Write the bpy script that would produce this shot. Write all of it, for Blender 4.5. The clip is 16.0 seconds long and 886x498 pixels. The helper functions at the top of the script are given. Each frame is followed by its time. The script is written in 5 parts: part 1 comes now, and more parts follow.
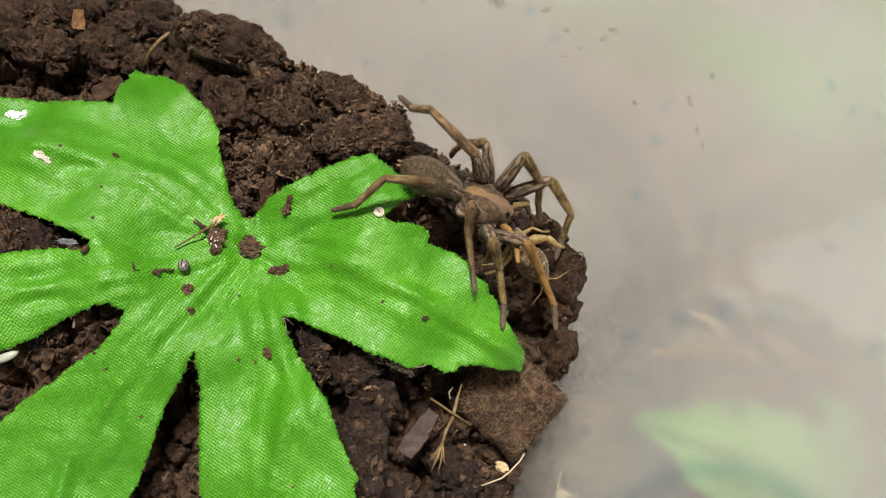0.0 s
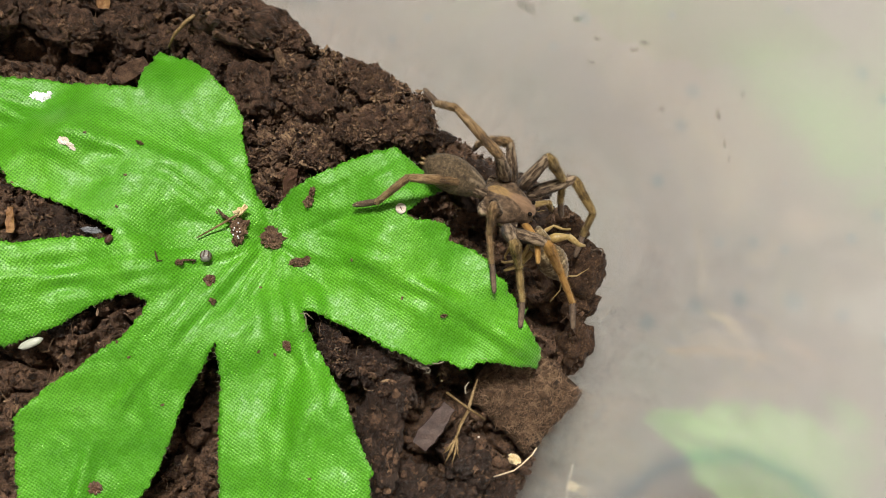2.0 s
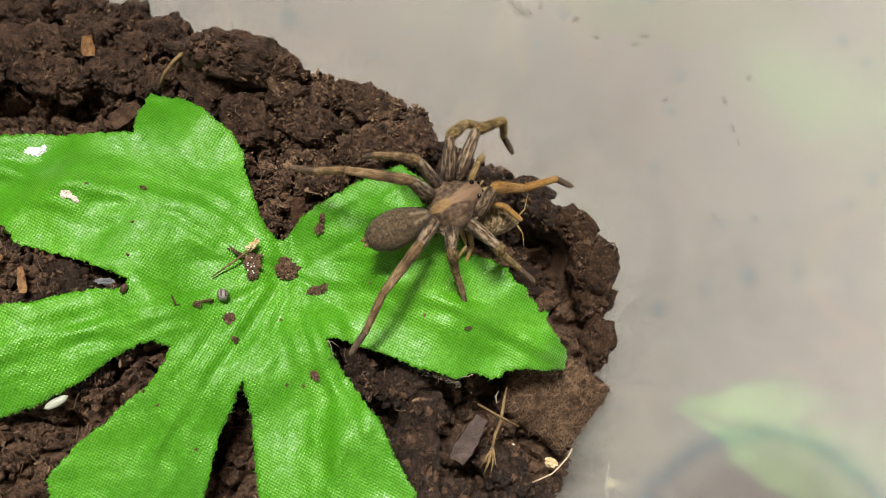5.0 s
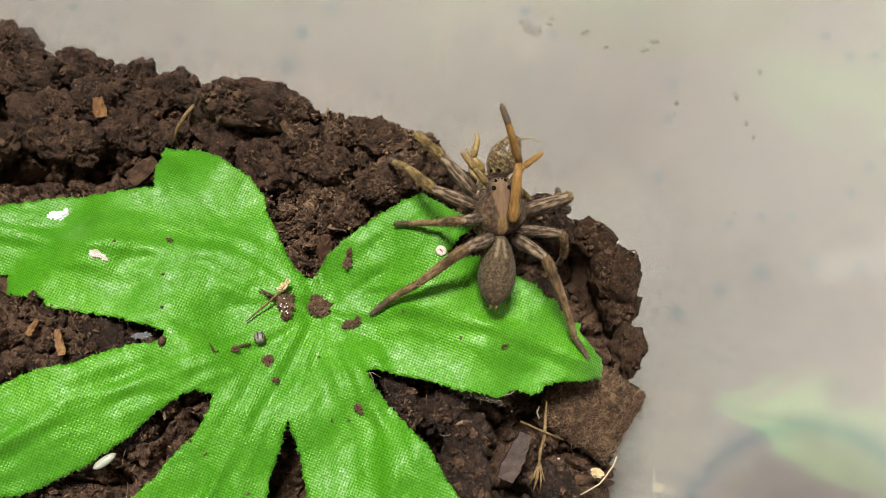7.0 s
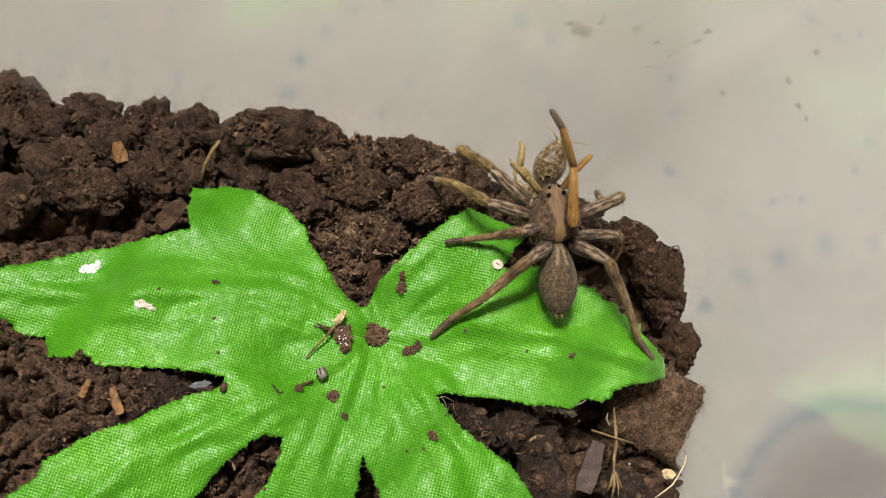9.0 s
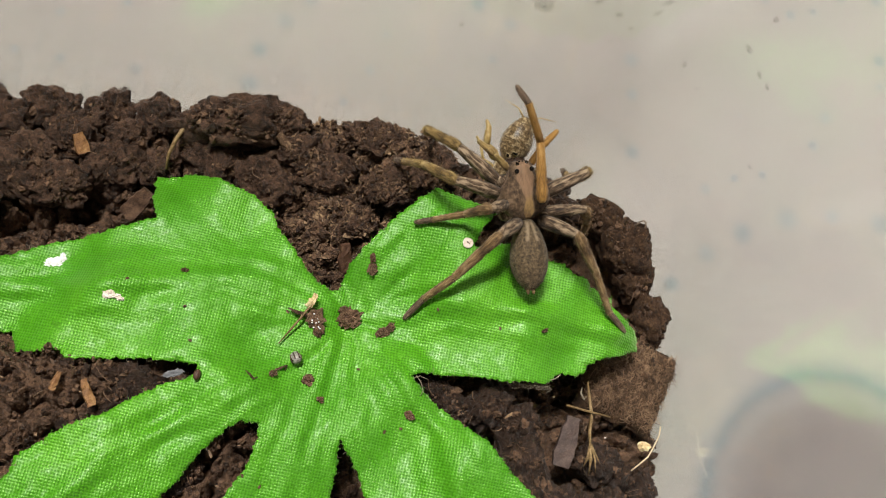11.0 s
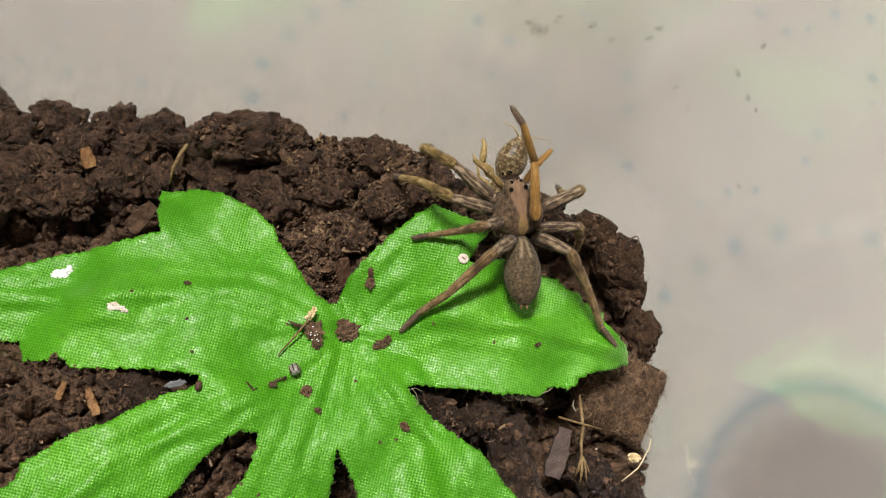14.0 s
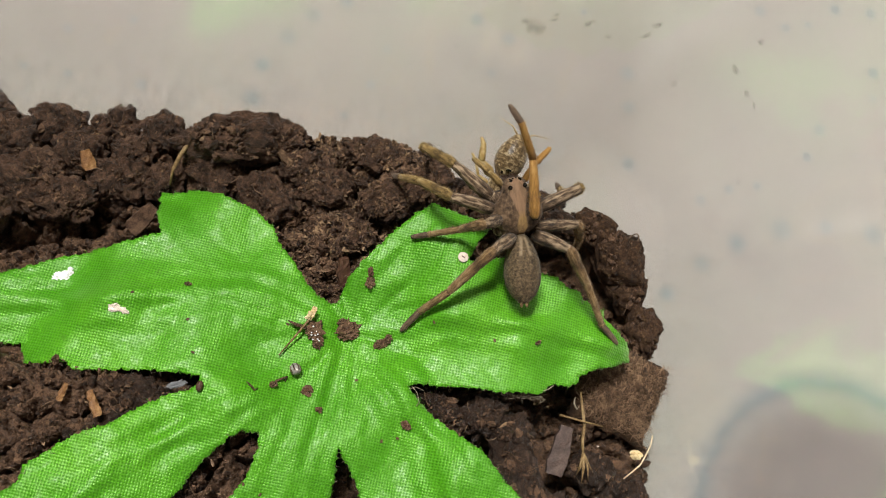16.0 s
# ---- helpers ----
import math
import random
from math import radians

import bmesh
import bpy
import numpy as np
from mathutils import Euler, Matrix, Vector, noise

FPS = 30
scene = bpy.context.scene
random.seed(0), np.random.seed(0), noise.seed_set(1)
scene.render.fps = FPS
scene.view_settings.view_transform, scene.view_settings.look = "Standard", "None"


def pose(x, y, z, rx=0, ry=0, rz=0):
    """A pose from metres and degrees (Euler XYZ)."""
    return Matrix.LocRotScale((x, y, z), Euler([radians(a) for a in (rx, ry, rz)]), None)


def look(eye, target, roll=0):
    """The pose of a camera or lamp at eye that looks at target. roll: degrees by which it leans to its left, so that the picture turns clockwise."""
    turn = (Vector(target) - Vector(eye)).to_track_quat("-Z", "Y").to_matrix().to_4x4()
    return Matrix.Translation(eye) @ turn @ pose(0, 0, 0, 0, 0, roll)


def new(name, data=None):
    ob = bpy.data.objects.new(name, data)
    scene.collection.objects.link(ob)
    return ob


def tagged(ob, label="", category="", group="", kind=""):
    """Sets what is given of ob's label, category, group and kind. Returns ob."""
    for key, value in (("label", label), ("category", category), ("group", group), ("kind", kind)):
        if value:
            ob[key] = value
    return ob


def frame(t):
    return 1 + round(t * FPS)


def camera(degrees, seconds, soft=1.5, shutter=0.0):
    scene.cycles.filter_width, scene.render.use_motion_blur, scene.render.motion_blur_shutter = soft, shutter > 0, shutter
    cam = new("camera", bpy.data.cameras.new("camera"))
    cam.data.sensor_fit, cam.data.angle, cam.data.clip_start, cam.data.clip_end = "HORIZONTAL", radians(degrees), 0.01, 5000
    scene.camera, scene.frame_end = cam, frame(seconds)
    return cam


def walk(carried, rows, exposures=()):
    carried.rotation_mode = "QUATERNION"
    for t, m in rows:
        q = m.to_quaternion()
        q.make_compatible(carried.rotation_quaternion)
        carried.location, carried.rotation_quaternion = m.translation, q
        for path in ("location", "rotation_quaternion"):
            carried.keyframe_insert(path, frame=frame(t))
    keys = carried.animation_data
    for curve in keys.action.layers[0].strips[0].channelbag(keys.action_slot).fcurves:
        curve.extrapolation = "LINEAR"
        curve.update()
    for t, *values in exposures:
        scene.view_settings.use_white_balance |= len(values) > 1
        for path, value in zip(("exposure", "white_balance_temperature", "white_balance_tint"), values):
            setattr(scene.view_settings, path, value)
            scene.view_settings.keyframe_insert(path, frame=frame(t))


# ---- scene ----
cam = camera(47.7, 16.0, soft=1.0)
PATH = [
    (0.0, (0.02045, -0.01793, 0.19660), (0.02666, 0.01073, 0.04949), 36.45),
    (0.5, (0.02342, -0.01207, 0.19827), (0.02742, 0.00675, 0.04951), 38.87),
    (1.0, (0.01879, -0.01028, 0.19969), (0.02386, 0.00738, 0.05082), 42.93),
    (1.5, (0.01784, -0.00827, 0.19939), (0.02473, 0.00919, 0.05057), 47.98),
    (2.0, (0.01527, -0.00871, 0.19819), (0.02391, 0.00922, 0.04952), 51.60),
    (2.5, (0.01601, -0.00811, 0.19694), (0.02508, 0.00976, 0.04828), 52.13),
    (3.0, (0.01421, -0.00785, 0.19767), (0.02498, 0.01014, 0.04915), 54.10),
    (3.5, (0.01350, -0.00724, 0.19668), (0.02543, 0.01190, 0.04838), 53.66),
    (4.0, (0.01141, -0.00806, 0.19703), (0.02305, 0.01021, 0.04861), 53.28),
    (6.5, (0.00522, -0.01246, 0.19683), (0.01807, 0.01199, 0.04939), 44.00),
    (7.0, (0.00242, -0.01421, 0.19755), (0.01562, 0.01202, 0.05045), 40.70),
    (7.5, (-0.00159, -0.01384, 0.19543), (0.01466, 0.01441, 0.04901), 41.62),
    (8.0, (-0.01044, -0.01672, 0.19459), (0.00855, 0.01406, 0.04902), 41.58),
    (8.5, (-0.01499, -0.01917, 0.19210), (0.00544, 0.01085, 0.04657), 43.27),
    (9.0, (-0.01548, -0.01757, 0.19071), (0.00757, 0.01366, 0.04582), 44.41),
    (11.5, (-0.01671, -0.02132, 0.18972), (0.01256, 0.01088, 0.04617), 47.83),
    (12.0, (-0.01587, -0.02132, 0.19022), (0.01354, 0.01098, 0.04672), 47.74),
    (12.5, (-0.01689, -0.02217, 0.19160), (0.01241, 0.00993, 0.04804), 48.02),
    (13.0, (-0.01704, -0.02134, 0.19255), (0.01239, 0.01098, 0.04906), 48.37),
    (13.5, (-0.01647, -0.01982, 0.19273), (0.01277, 0.01245, 0.04919), 48.39),
    (14.0, (-0.01651, -0.01954, 0.19414), (0.01188, 0.01266, 0.05042), 47.68),
    (14.5, (-0.01653, -0.01959, 0.19289), (0.01188, 0.01254, 0.04915), 47.63),
    (15.0, (-0.01656, -0.01982, 0.19354), (0.01158, 0.01240, 0.04977), 47.22),
    (15.5, (-0.01553, -0.01951, 0.19314), (0.01252, 0.01228, 0.04926), 47.35),
    (16.0, (-0.01575, -0.01966, 0.19445), (0.01192, 0.01246, 0.05057), 46.57),
]
walk(cam, [(t, look(eye, target, roll)) for t, eye, target, roll in PATH],
     exposures=[(0.0, 0.05), (2.0, 0.12), (4.0, 0.13), (6.5, 0.13), (8.0, 0.08), (9.0, 0.06), (16.0, 0.03)])

from mathutils.geometry import delaunay_2d_cdt

# ---- world, light ----
MM = 0.001
world = bpy.data.worlds.new("world")
scene.world = world
world.use_nodes = True
world.node_tree.nodes["Background"].inputs[0].default_value = (0.9, 0.95, 1.0, 1)
world.node_tree.nodes["Background"].inputs[1].default_value = 0.15

lamp_data = bpy.data.lights.new("ceiling_lamp_light", "AREA")
lamp_data.shape, lamp_data.size, lamp_data.size_y = "RECTANGLE", 0.50, 0.22
lamp_data.energy, lamp_data.color = 40.0, (1.0, 0.965, 0.91)
lamp_light = new("ceiling_lamp_light", lamp_data)
lamp_light.matrix_world = look((-0.44, 0.58, 1.655), (0, 0, 0))


# ---- materials ----
class Tree:
    """A small builder for node materials."""

    def __init__(self, name, rough=0.6, spec=0.4):
        self.mat = bpy.data.materials.new(name)
        self.mat.use_nodes = True
        self.t = self.mat.node_tree
        self.bsdf = self.t.nodes["Principled BSDF"]
        self.out = self.t.nodes["Material Output"]
        self.bsdf.inputs["Roughness"].default_value = rough
        self.bsdf.inputs["Specular IOR Level"].default_value = spec

    def node(self, kind, **sets):
        n = self.t.nodes.new(kind)
        for key, value in sets.items():
            if key in n.inputs:
                n.inputs[key].default_value = value
        return n

    def put(self, src, dst):
        self.t.links.new(src, dst)

    def coords(self, scale=1.0, kind="Object", rot=0.0):
        c, m = self.node("ShaderNodeTexCoord"), self.node("ShaderNodeMapping")
        m.inputs["Scale"].default_value = (scale, scale, scale) if not isinstance(scale, tuple) else scale
        m.inputs["Rotation"].default_value = (0, 0, rot)
        self.put(c.outputs[kind], m.inputs["Vector"])
        return m.outputs[0]

    def noise(self, vec, scale, detail=6.0, rough=0.6):
        n = self.node("ShaderNodeTexNoise", Scale=scale, Detail=detail, Roughness=rough)
        self.put(vec, n.inputs["Vector"])
        return n.outputs["Fac"]

    def ramp(self, fac, stops):
        r = self.node("ShaderNodeValToRGB")
        els = r.color_ramp.elements
        while len(els) < len(stops):
            els.new(0.5)
        for e, (p, c) in zip(els, stops):
            e.position, e.color = p, (*c, 1) if len(c) == 3 else c
        self.put(fac, r.inputs[0])
        return r.outputs[0]

    def math(self, op, a, b=None, c=None):
        n = self.t.nodes.new("ShaderNodeMath")
        n.operation = op
        for i, v in enumerate((a, b, c)):
            if v is None:
                continue
            if isinstance(v, (int, float)):
                n.inputs[i].default_value = v
            else:
                self.put(v, n.inputs[i])
        return n.outputs[0]

    def mix(self, fac, a, b, blend="MIX"):
        n = self.t.nodes.new("ShaderNodeMix")
        n.data_type, n.blend_type = "RGBA", blend
        for i, v in ((0, fac), (6, a), (7, b)):
            if isinstance(v, (int, float)):
                n.inputs[i].default_value = v
            elif isinstance(v, tuple):
                n.inputs[i].default_value = (*v, 1)
            else:
                self.put(v, n.inputs[i])
        return n.outputs[2]

    def bump(self, height, strength, distance):
        b = self.node("ShaderNodeBump", Strength=strength, Distance=distance)
        self.put(height, b.inputs["Height"])
        self.put(b.outputs[0], self.bsdf.inputs["Normal"])
        return b

    def colour(self, socket):
        self.put(socket, self.bsdf.inputs["Base Color"])


def speckled(name, dark, mid, light, scale, rough=0.8, spec=0.3, bump=0.5, dist=0.0003, per_island=True):
    """An earthy or woody surface: grain at two scales, each piece a little different."""
    m = Tree(name, rough, spec)
    v = m.coords()
    big, fine = m.noise(v, scale * 0.25, 3), m.noise(v, scale, 8, 0.7)
    micro = m.noise(v, scale * 4.0, 3, 0.6)
    f = m.math("ADD", m.math("MULTIPLY", big, 0.42), m.math("ADD", m.math("MULTIPLY", fine, 0.40), m.math("MULTIPLY", micro, 0.28)))
    f = m.math("SUBTRACT", f, 0.05)
    if per_island:
        g = m.node("ShaderNodeNewGeometry")
        f = m.math("ADD", f, m.math("MULTIPLY", m.math("SUBTRACT", g.outputs["Random Per Island"], 0.5), 0.22))
    m.colour(m.ramp(f, [(0.34, dark), (0.50, mid), (0.68, light)]))
    m.bump(m.math("ADD", fine, m.math("MULTIPLY", micro, 0.4)), bump, dist)
    r = m.math("ADD", m.math("MULTIPLY", big, 0.5), rough - 0.3)
    m.put(r, m.bsdf.inputs["Roughness"])
    return m.mat


SOIL = speckled("peat_soil", (0.010, 0.0062, 0.0042), (0.094, 0.052, 0.031), (0.29, 0.170, 0.10), 1500, 0.5, 0.42, 1.0, 0.0006)
CRUMB = speckled("peat_crumbs", (0.014, 0.008, 0.0055), (0.084, 0.046, 0.027), (0.26, 0.152, 0.088), 1400, 0.52, 0.4, 0.9, 0.0005)
CLOD = speckled("peat_clod", (0.013, 0.0078, 0.0055), (0.122, 0.067, 0.041), (0.32, 0.195, 0.117), 1400, 0.5, 0.42, 1.0, 0.0007)
# dark wet peat; on the hollow's floor its dark colour stands in for shade
WET_SHADE_CLOD = speckled("dark_wet_shaded_peat", (0.007, 0.0042, 0.0030), (0.044, 0.024, 0.015), (0.15, 0.086, 0.052), 1300, 0.42, 0.5, 1.0, 0.0005)
FIBROUS = speckled("damp_fibrous_peat", (0.012, 0.0064, 0.0036), (0.084, 0.044, 0.023), (0.32, 0.20, 0.105), 2300, 0.72, 0.25, 1.0, 0.0004)
FLAKE = speckled("coir_flakes", (0.045, 0.026, 0.015), (0.098, 0.056, 0.031), (0.32, 0.21, 0.118), 900, 0.7, 0.35, 0.4, 0.0002)
FIBRE = speckled("coir_fibre", (0.07, 0.040, 0.022), (0.17, 0.10, 0.056), (0.38, 0.25, 0.15), 900, 0.7, 0.35, 0.4, 0.0002)
COIR = speckled("coir_mat", (0.034, 0.019, 0.010), (0.135, 0.076, 0.041), (0.31, 0.19, 0.105), 2200, 0.75, 0.3, 0.9, 0.0004)
BARK = speckled("grey_bark", (0.032, 0.020, 0.016), (0.072, 0.047, 0.039), (0.135, 0.094, 0.077), 1100, 0.65, 0.35, 0.5, 0.0002)
STRAW = speckled("dry_straw", (0.05, 0.032, 0.013), (0.19, 0.120, 0.048), (0.42, 0.30, 0.15), 1400, 0.6, 0.35, 0.3, 0.0001)
ROOT = speckled("pale_root", (0.45, 0.34, 0.20), (0.62, 0.50, 0.33), (0.75, 0.65, 0.48), 1400, 0.55, 0.35, 0.2, 0.0001)
PALE = speckled("pale_speck", (0.55, 0.40, 0.32), (0.78, 0.66, 0.56), (0.88, 0.80, 0.72), 1800, 0.6, 0.35, 0.4, 0.0001)
CHALK = speckled("white_dropping", (0.80, 0.80, 0.80), (0.88, 0.88, 0.88), (0.92, 0.92, 0.92), 1800, 0.6, 0.35, 0.3, 0.0001)
GRIT = speckled("yellow_grit", (0.35, 0.22, 0.08), (0.62, 0.45, 0.22), (0.80, 0.68, 0.42), 1600, 0.6, 0.35, 0.6, 0.0002)
GREY_SEED = speckled("grey_seed", (0.12, 0.11, 0.10), (0.30, 0.28, 0.25), (0.5, 0.47, 0.43), 1800, 0.5, 0.4, 0.3, 0.0001)
ORANGE_CHIP = speckled("orange_bark", (0.08, 0.034, 0.012), (0.24, 0.115, 0.042), (0.42, 0.24, 0.10), 1300, 0.6, 0.35, 0.5, 0.0002)
RED_CHIP = speckled("red_brown_chip", (0.03, 0.015, 0.009), (0.085, 0.040, 0.024), (0.17, 0.09, 0.055), 1500, 0.55, 0.4, 0.5, 0.0002)


def leaf_material():
    """Satin cloth in plain weave: each crossing of the threads is a small bright dome between dark pinholes."""
    m = Tree("green_satin_fabric", 0.4, 0.8)
    sp = m.node("ShaderNodeSeparateXYZ")
    m.put(m.coords(1.0, "Object", radians(8)), sp.inputs[0])
    v = m.coords()
    slow, quick = m.noise(v, 90, 2), m.noise(v, 800, 3)
    shift = m.math("ADD", m.math("MULTIPLY", m.math("SUBTRACT", slow, 0.5), 5.0), m.math("MULTIPLY", quick, 2.8))
    pu = m.math("ADD", m.math("MULTIPLY", sp.outputs[0], 2 * math.pi / 0.00042), shift)
    pv = m.math("ADD", m.math("MULTIPLY", sp.outputs[1], 2 * math.pi / 0.00042), m.math("SUBTRACT", 0.0, shift))
    cu, cv = m.math("COSINE", pu), m.math("COSINE", pv)
    weave = m.math("MULTIPLY", m.math("ADD", cu, cv), 0.5)
    # over and under, in turn
    turns = m.math("MULTIPLY", m.math("COSINE", m.math("MULTIPLY", pu, 0.5)), m.math("COSINE", m.math("MULTIPLY", pv, 0.5)))
    dome = m.ramp(m.math("MULTIPLY_ADD", weave, 0.5, 0.5), [(0.10, (0, 0, 0)), (0.58, (1, 1, 1))])
    big, fine, cell = m.noise(v, 55, 4), m.noise(v, 1500, 4), m.noise(v, 2300, 2)
    base = m.ramp(big, [(0.3, (0.063, 0.290, 0.005)), (0.55, (0.088, 0.350, 0.008)), (0.75, (0.128, 0.428, 0.012))])
    # in places the threads lie so close that the pinholes are shut
    shut = m.ramp(m.noise(v, 330, 4, 0.65), [(0.38, (0.03, 0.03, 0.03)), (0.62, (0.42, 0.42, 0.42))])
    filled = m.math("ADD", m.math("MULTIPLY", dome, m.math("SUBTRACT", 1.0, shut)), shut)
    lift = m.math("MULTIPLY", filled, m.math("MULTIPLY_ADD", cell, 1.5, 0.20))
    thread = m.mix(lift, (0.026, 0.160, 0.003), base)
    dirt = m.ramp(m.noise(v, 420, 3, 0.7), [(0.64, (0, 0, 0)), (0.74, (1, 1, 1))])
    m.colour(m.mix(m.math("MULTIPLY", dirt, 0.25), thread, (0.03, 0.035, 0.01)))
    m.put(m.math("MULTIPLY_ADD", cell, 0.40, 0.24), m.bsdf.inputs["Roughness"])
    m.bsdf.inputs["Specular Tint"].default_value = (0.70, 1.0, 0.42, 1)
    relief = m.math("ADD", m.math("MULTIPLY", weave, 1.0), m.math("MULTIPLY", turns, 0.35))
    m.bump(m.math("ADD", relief, m.math("ADD", m.math("MULTIPLY", fine, 0.7), m.math("MULTIPLY", cell, 1.0))), 0.40, 0.00010)
    # the satin finish on the crowns of the threads
    glint = m.math("MULTIPLY", m.math("POWER", dome, 2.0), m.ramp(m.math("MULTIPLY_ADD", cell, 0.55, m.math("MULTIPLY", m.noise(v, 950, 2), 0.45)), [(0.42, (0.05, 0.05, 0.05)), (0.60, (1, 1, 1))]))
    m.put(m.math("MULTIPLY", glint, 0.58), m.bsdf.inputs["Coat Weight"])
    m.put(m.math("MULTIPLY_ADD", fine, 0.24, 0.25), m.bsdf.inputs["Coat Roughness"])
    m.bsdf.inputs["Sheen Weight"].default_value = 0.35
    m.bsdf.inputs["Sheen Roughness"].default_value = 0.35
    m.bsdf.inputs["Sheen Tint"].default_value = (0.65, 1.0, 0.4, 1)
    m.bsdf.inputs["Coat IOR"].default_value = 1.6
    m.bsdf.inputs["Coat Tint"].default_value = (0.98, 1.0, 0.92, 1)
    return m.mat


LEAF = leaf_material()


def plastic_material():
    """Clear, slightly milky and scuffed polypropylene."""
    m = Tree("milky_clear_plastic")
    t = m.t
    v = m.coords()
    cloud = m.noise(v, 26, 5, 0.6)
    scuff = m.noise(m.coords((260, 260, 22)), 1.0, 4, 0.7)
    clear = m.node("ShaderNodeBsdfTransparent", Color=(0.95, 0.955, 0.96, 1))
    milk = m.node("ShaderNodeBsdfDiffuse", Color=(0.80, 0.80, 0.80, 1))
    thru = m.node("ShaderNodeBsdfTranslucent", Color=(0.80, 0.80, 0.80, 1))
    both, body, skin = (t.nodes.new("ShaderNodeMixShader") for _ in range(3))
    both.inputs[0].default_value = 0.5
    m.put(milk.outputs[0], both.inputs[1]), m.put(thru.outputs[0], both.inputs[2])
    haze = m.math("MULTIPLY_ADD", cloud, 0.12, 0.078)
    haze = m.math("ADD", haze, m.math("MULTIPLY", m.ramp(scuff, [(0.60, (0, 0, 0)), (0.85, (1, 1, 1))]), 0.05))
    m.put(haze, body.inputs[0])
    m.put(clear.outputs[0], body.inputs[1]), m.put(both.outputs[0], body.inputs[2])
    gloss = m.node("ShaderNodeBsdfGlossy", Roughness=0.10, Color=(1, 1, 1, 1))
    at = m.node("ShaderNodeSeparateXYZ")
    m.put(m.coords(10.0), at.inputs[0])
    worn = m.ramp(at.outputs[1], [(0.25, (0, 0, 0)), (0.50, (1, 1, 1))])
    m.put(m.math("ADD", m.math("MULTIPLY_ADD", cloud, 0.12, 0.035), m.math("MULTIPLY", worn, 0.17)), gloss.inputs["Roughness"])
    face = m.node("ShaderNodeLayerWeight", Blend=0.5)
    schlick = m.math("MULTIPLY_ADD", m.math("POWER", face.outputs["Facing"], 2.0), 0.97, 0.03)
    m.put(schlick, skin.inputs[0])
    m.put(body.outputs[0], skin.inputs[1]), m.put(gloss.outputs[0], skin.inputs[2])
    m.put(skin.outputs[0], m.out.inputs[0])
    return m.mat


PLASTIC = plastic_material()


def mark_material():
    """A thin dried smear that lets the wall show through."""
    m = Tree("dirt_mark", 0.7, 0.2)
    v = m.coords()
    m.colour(m.ramp(m.noise(v, 1500, 4), [(0.35, (0.05, 0.045, 0.04)), (0.65, (0.14, 0.125, 0.11))]))
    clear, mixed = m.node("ShaderNodeBsdfTransparent"), m.t.nodes.new("ShaderNodeMixShader")
    at = m.node("ShaderNodeSeparateXYZ")
    m.put(m.coords(1.0, "Generated"), at.inputs[0])
    dx, dz = m.math("SUBTRACT", at.outputs[0], 0.5), m.math("SUBTRACT", at.outputs[2], 0.5)
    out = m.math("SQRT", m.math("ADD", m.math("MULTIPLY", dx, dx), m.math("MULTIPLY", dz, dz)))
    thick = m.math("MULTIPLY", m.ramp(out, [(0.08, (1, 1, 1)), (0.46, (0, 0, 0))]), m.ramp(m.noise(v, 900, 4), [(0.30, (0.05, 0.05, 0.05)), (0.66, (0.14, 0.14, 0.14))]))
    m.put(thick, mixed.inputs[0])
    m.put(clear.outputs[0], mixed.inputs[1]), m.put(m.bsdf.outputs[0], mixed.inputs[2])
    m.put(mixed.outputs[0], m.out.inputs[0])
    return m.mat


MARK = mark_material()


def cloth_colour(m):
    """The cream ground of the cloth, with faint pink and sand clouds."""
    g = m.node("ShaderNodeNewGeometry")
    a, b = m.noise(g.outputs["Position"], 22, 3), m.noise(g.outputs["Position"], 900, 3)
    c = m.ramp(a, [(0.32, (0.655, 0.592, 0.555)), (0.5, (0.680, 0.640, 0.580)), (0.7, (0.662, 0.656, 0.570))])
    return m.mix(0.06, c, m.ramp(b, [(0.3, (0.4, 0.36, 0.32)), (0.7, (0.8, 0.75, 0.7))]))


def cloth_material():
    m = Tree("printed_cream_cloth", 0.7, 0.3)
    m.colour(cloth_colour(m))
    m.bump(m.noise(m.coords(), 1500, 3), 0.2, 0.0002)
    return m.mat


def print_material(name, ink, strength, soft):
    """Ink printed on the cloth, paler towards its edge."""
    m = Tree(name, 0.7, 0.3)
    c = m.node("ShaderNodeTexCoord")
    v = m.t.nodes.new("ShaderNodeVectorMath")
    v.operation = "LENGTH"
    m.put(c.outputs["Object"], v.inputs[0])
    info = m.node("ShaderNodeObjectInfo")
    f = m.ramp(m.math("DIVIDE", v.outputs["Value"], 0.0035), [(soft, (1, 1, 1)), (1.0, (0, 0, 0))]) if soft < 1 else 1.0
    amount = m.math("MULTIPLY", f, m.math("MULTIPLY_ADD", info.outputs["Random"], 0.45 * strength, 0.62 * strength))
    m.colour(m.mix(amount, cloth_colour(m), ink))
    return m.mat


CLOTH = cloth_material()
DOT_INK = print_material("blue_dot_print", (0.25, 0.40, 0.46), 0.62, 0.28)
GREEN_INK = print_material("pale_green_print", (0.48, 0.56, 0.36), 0.32, 2)


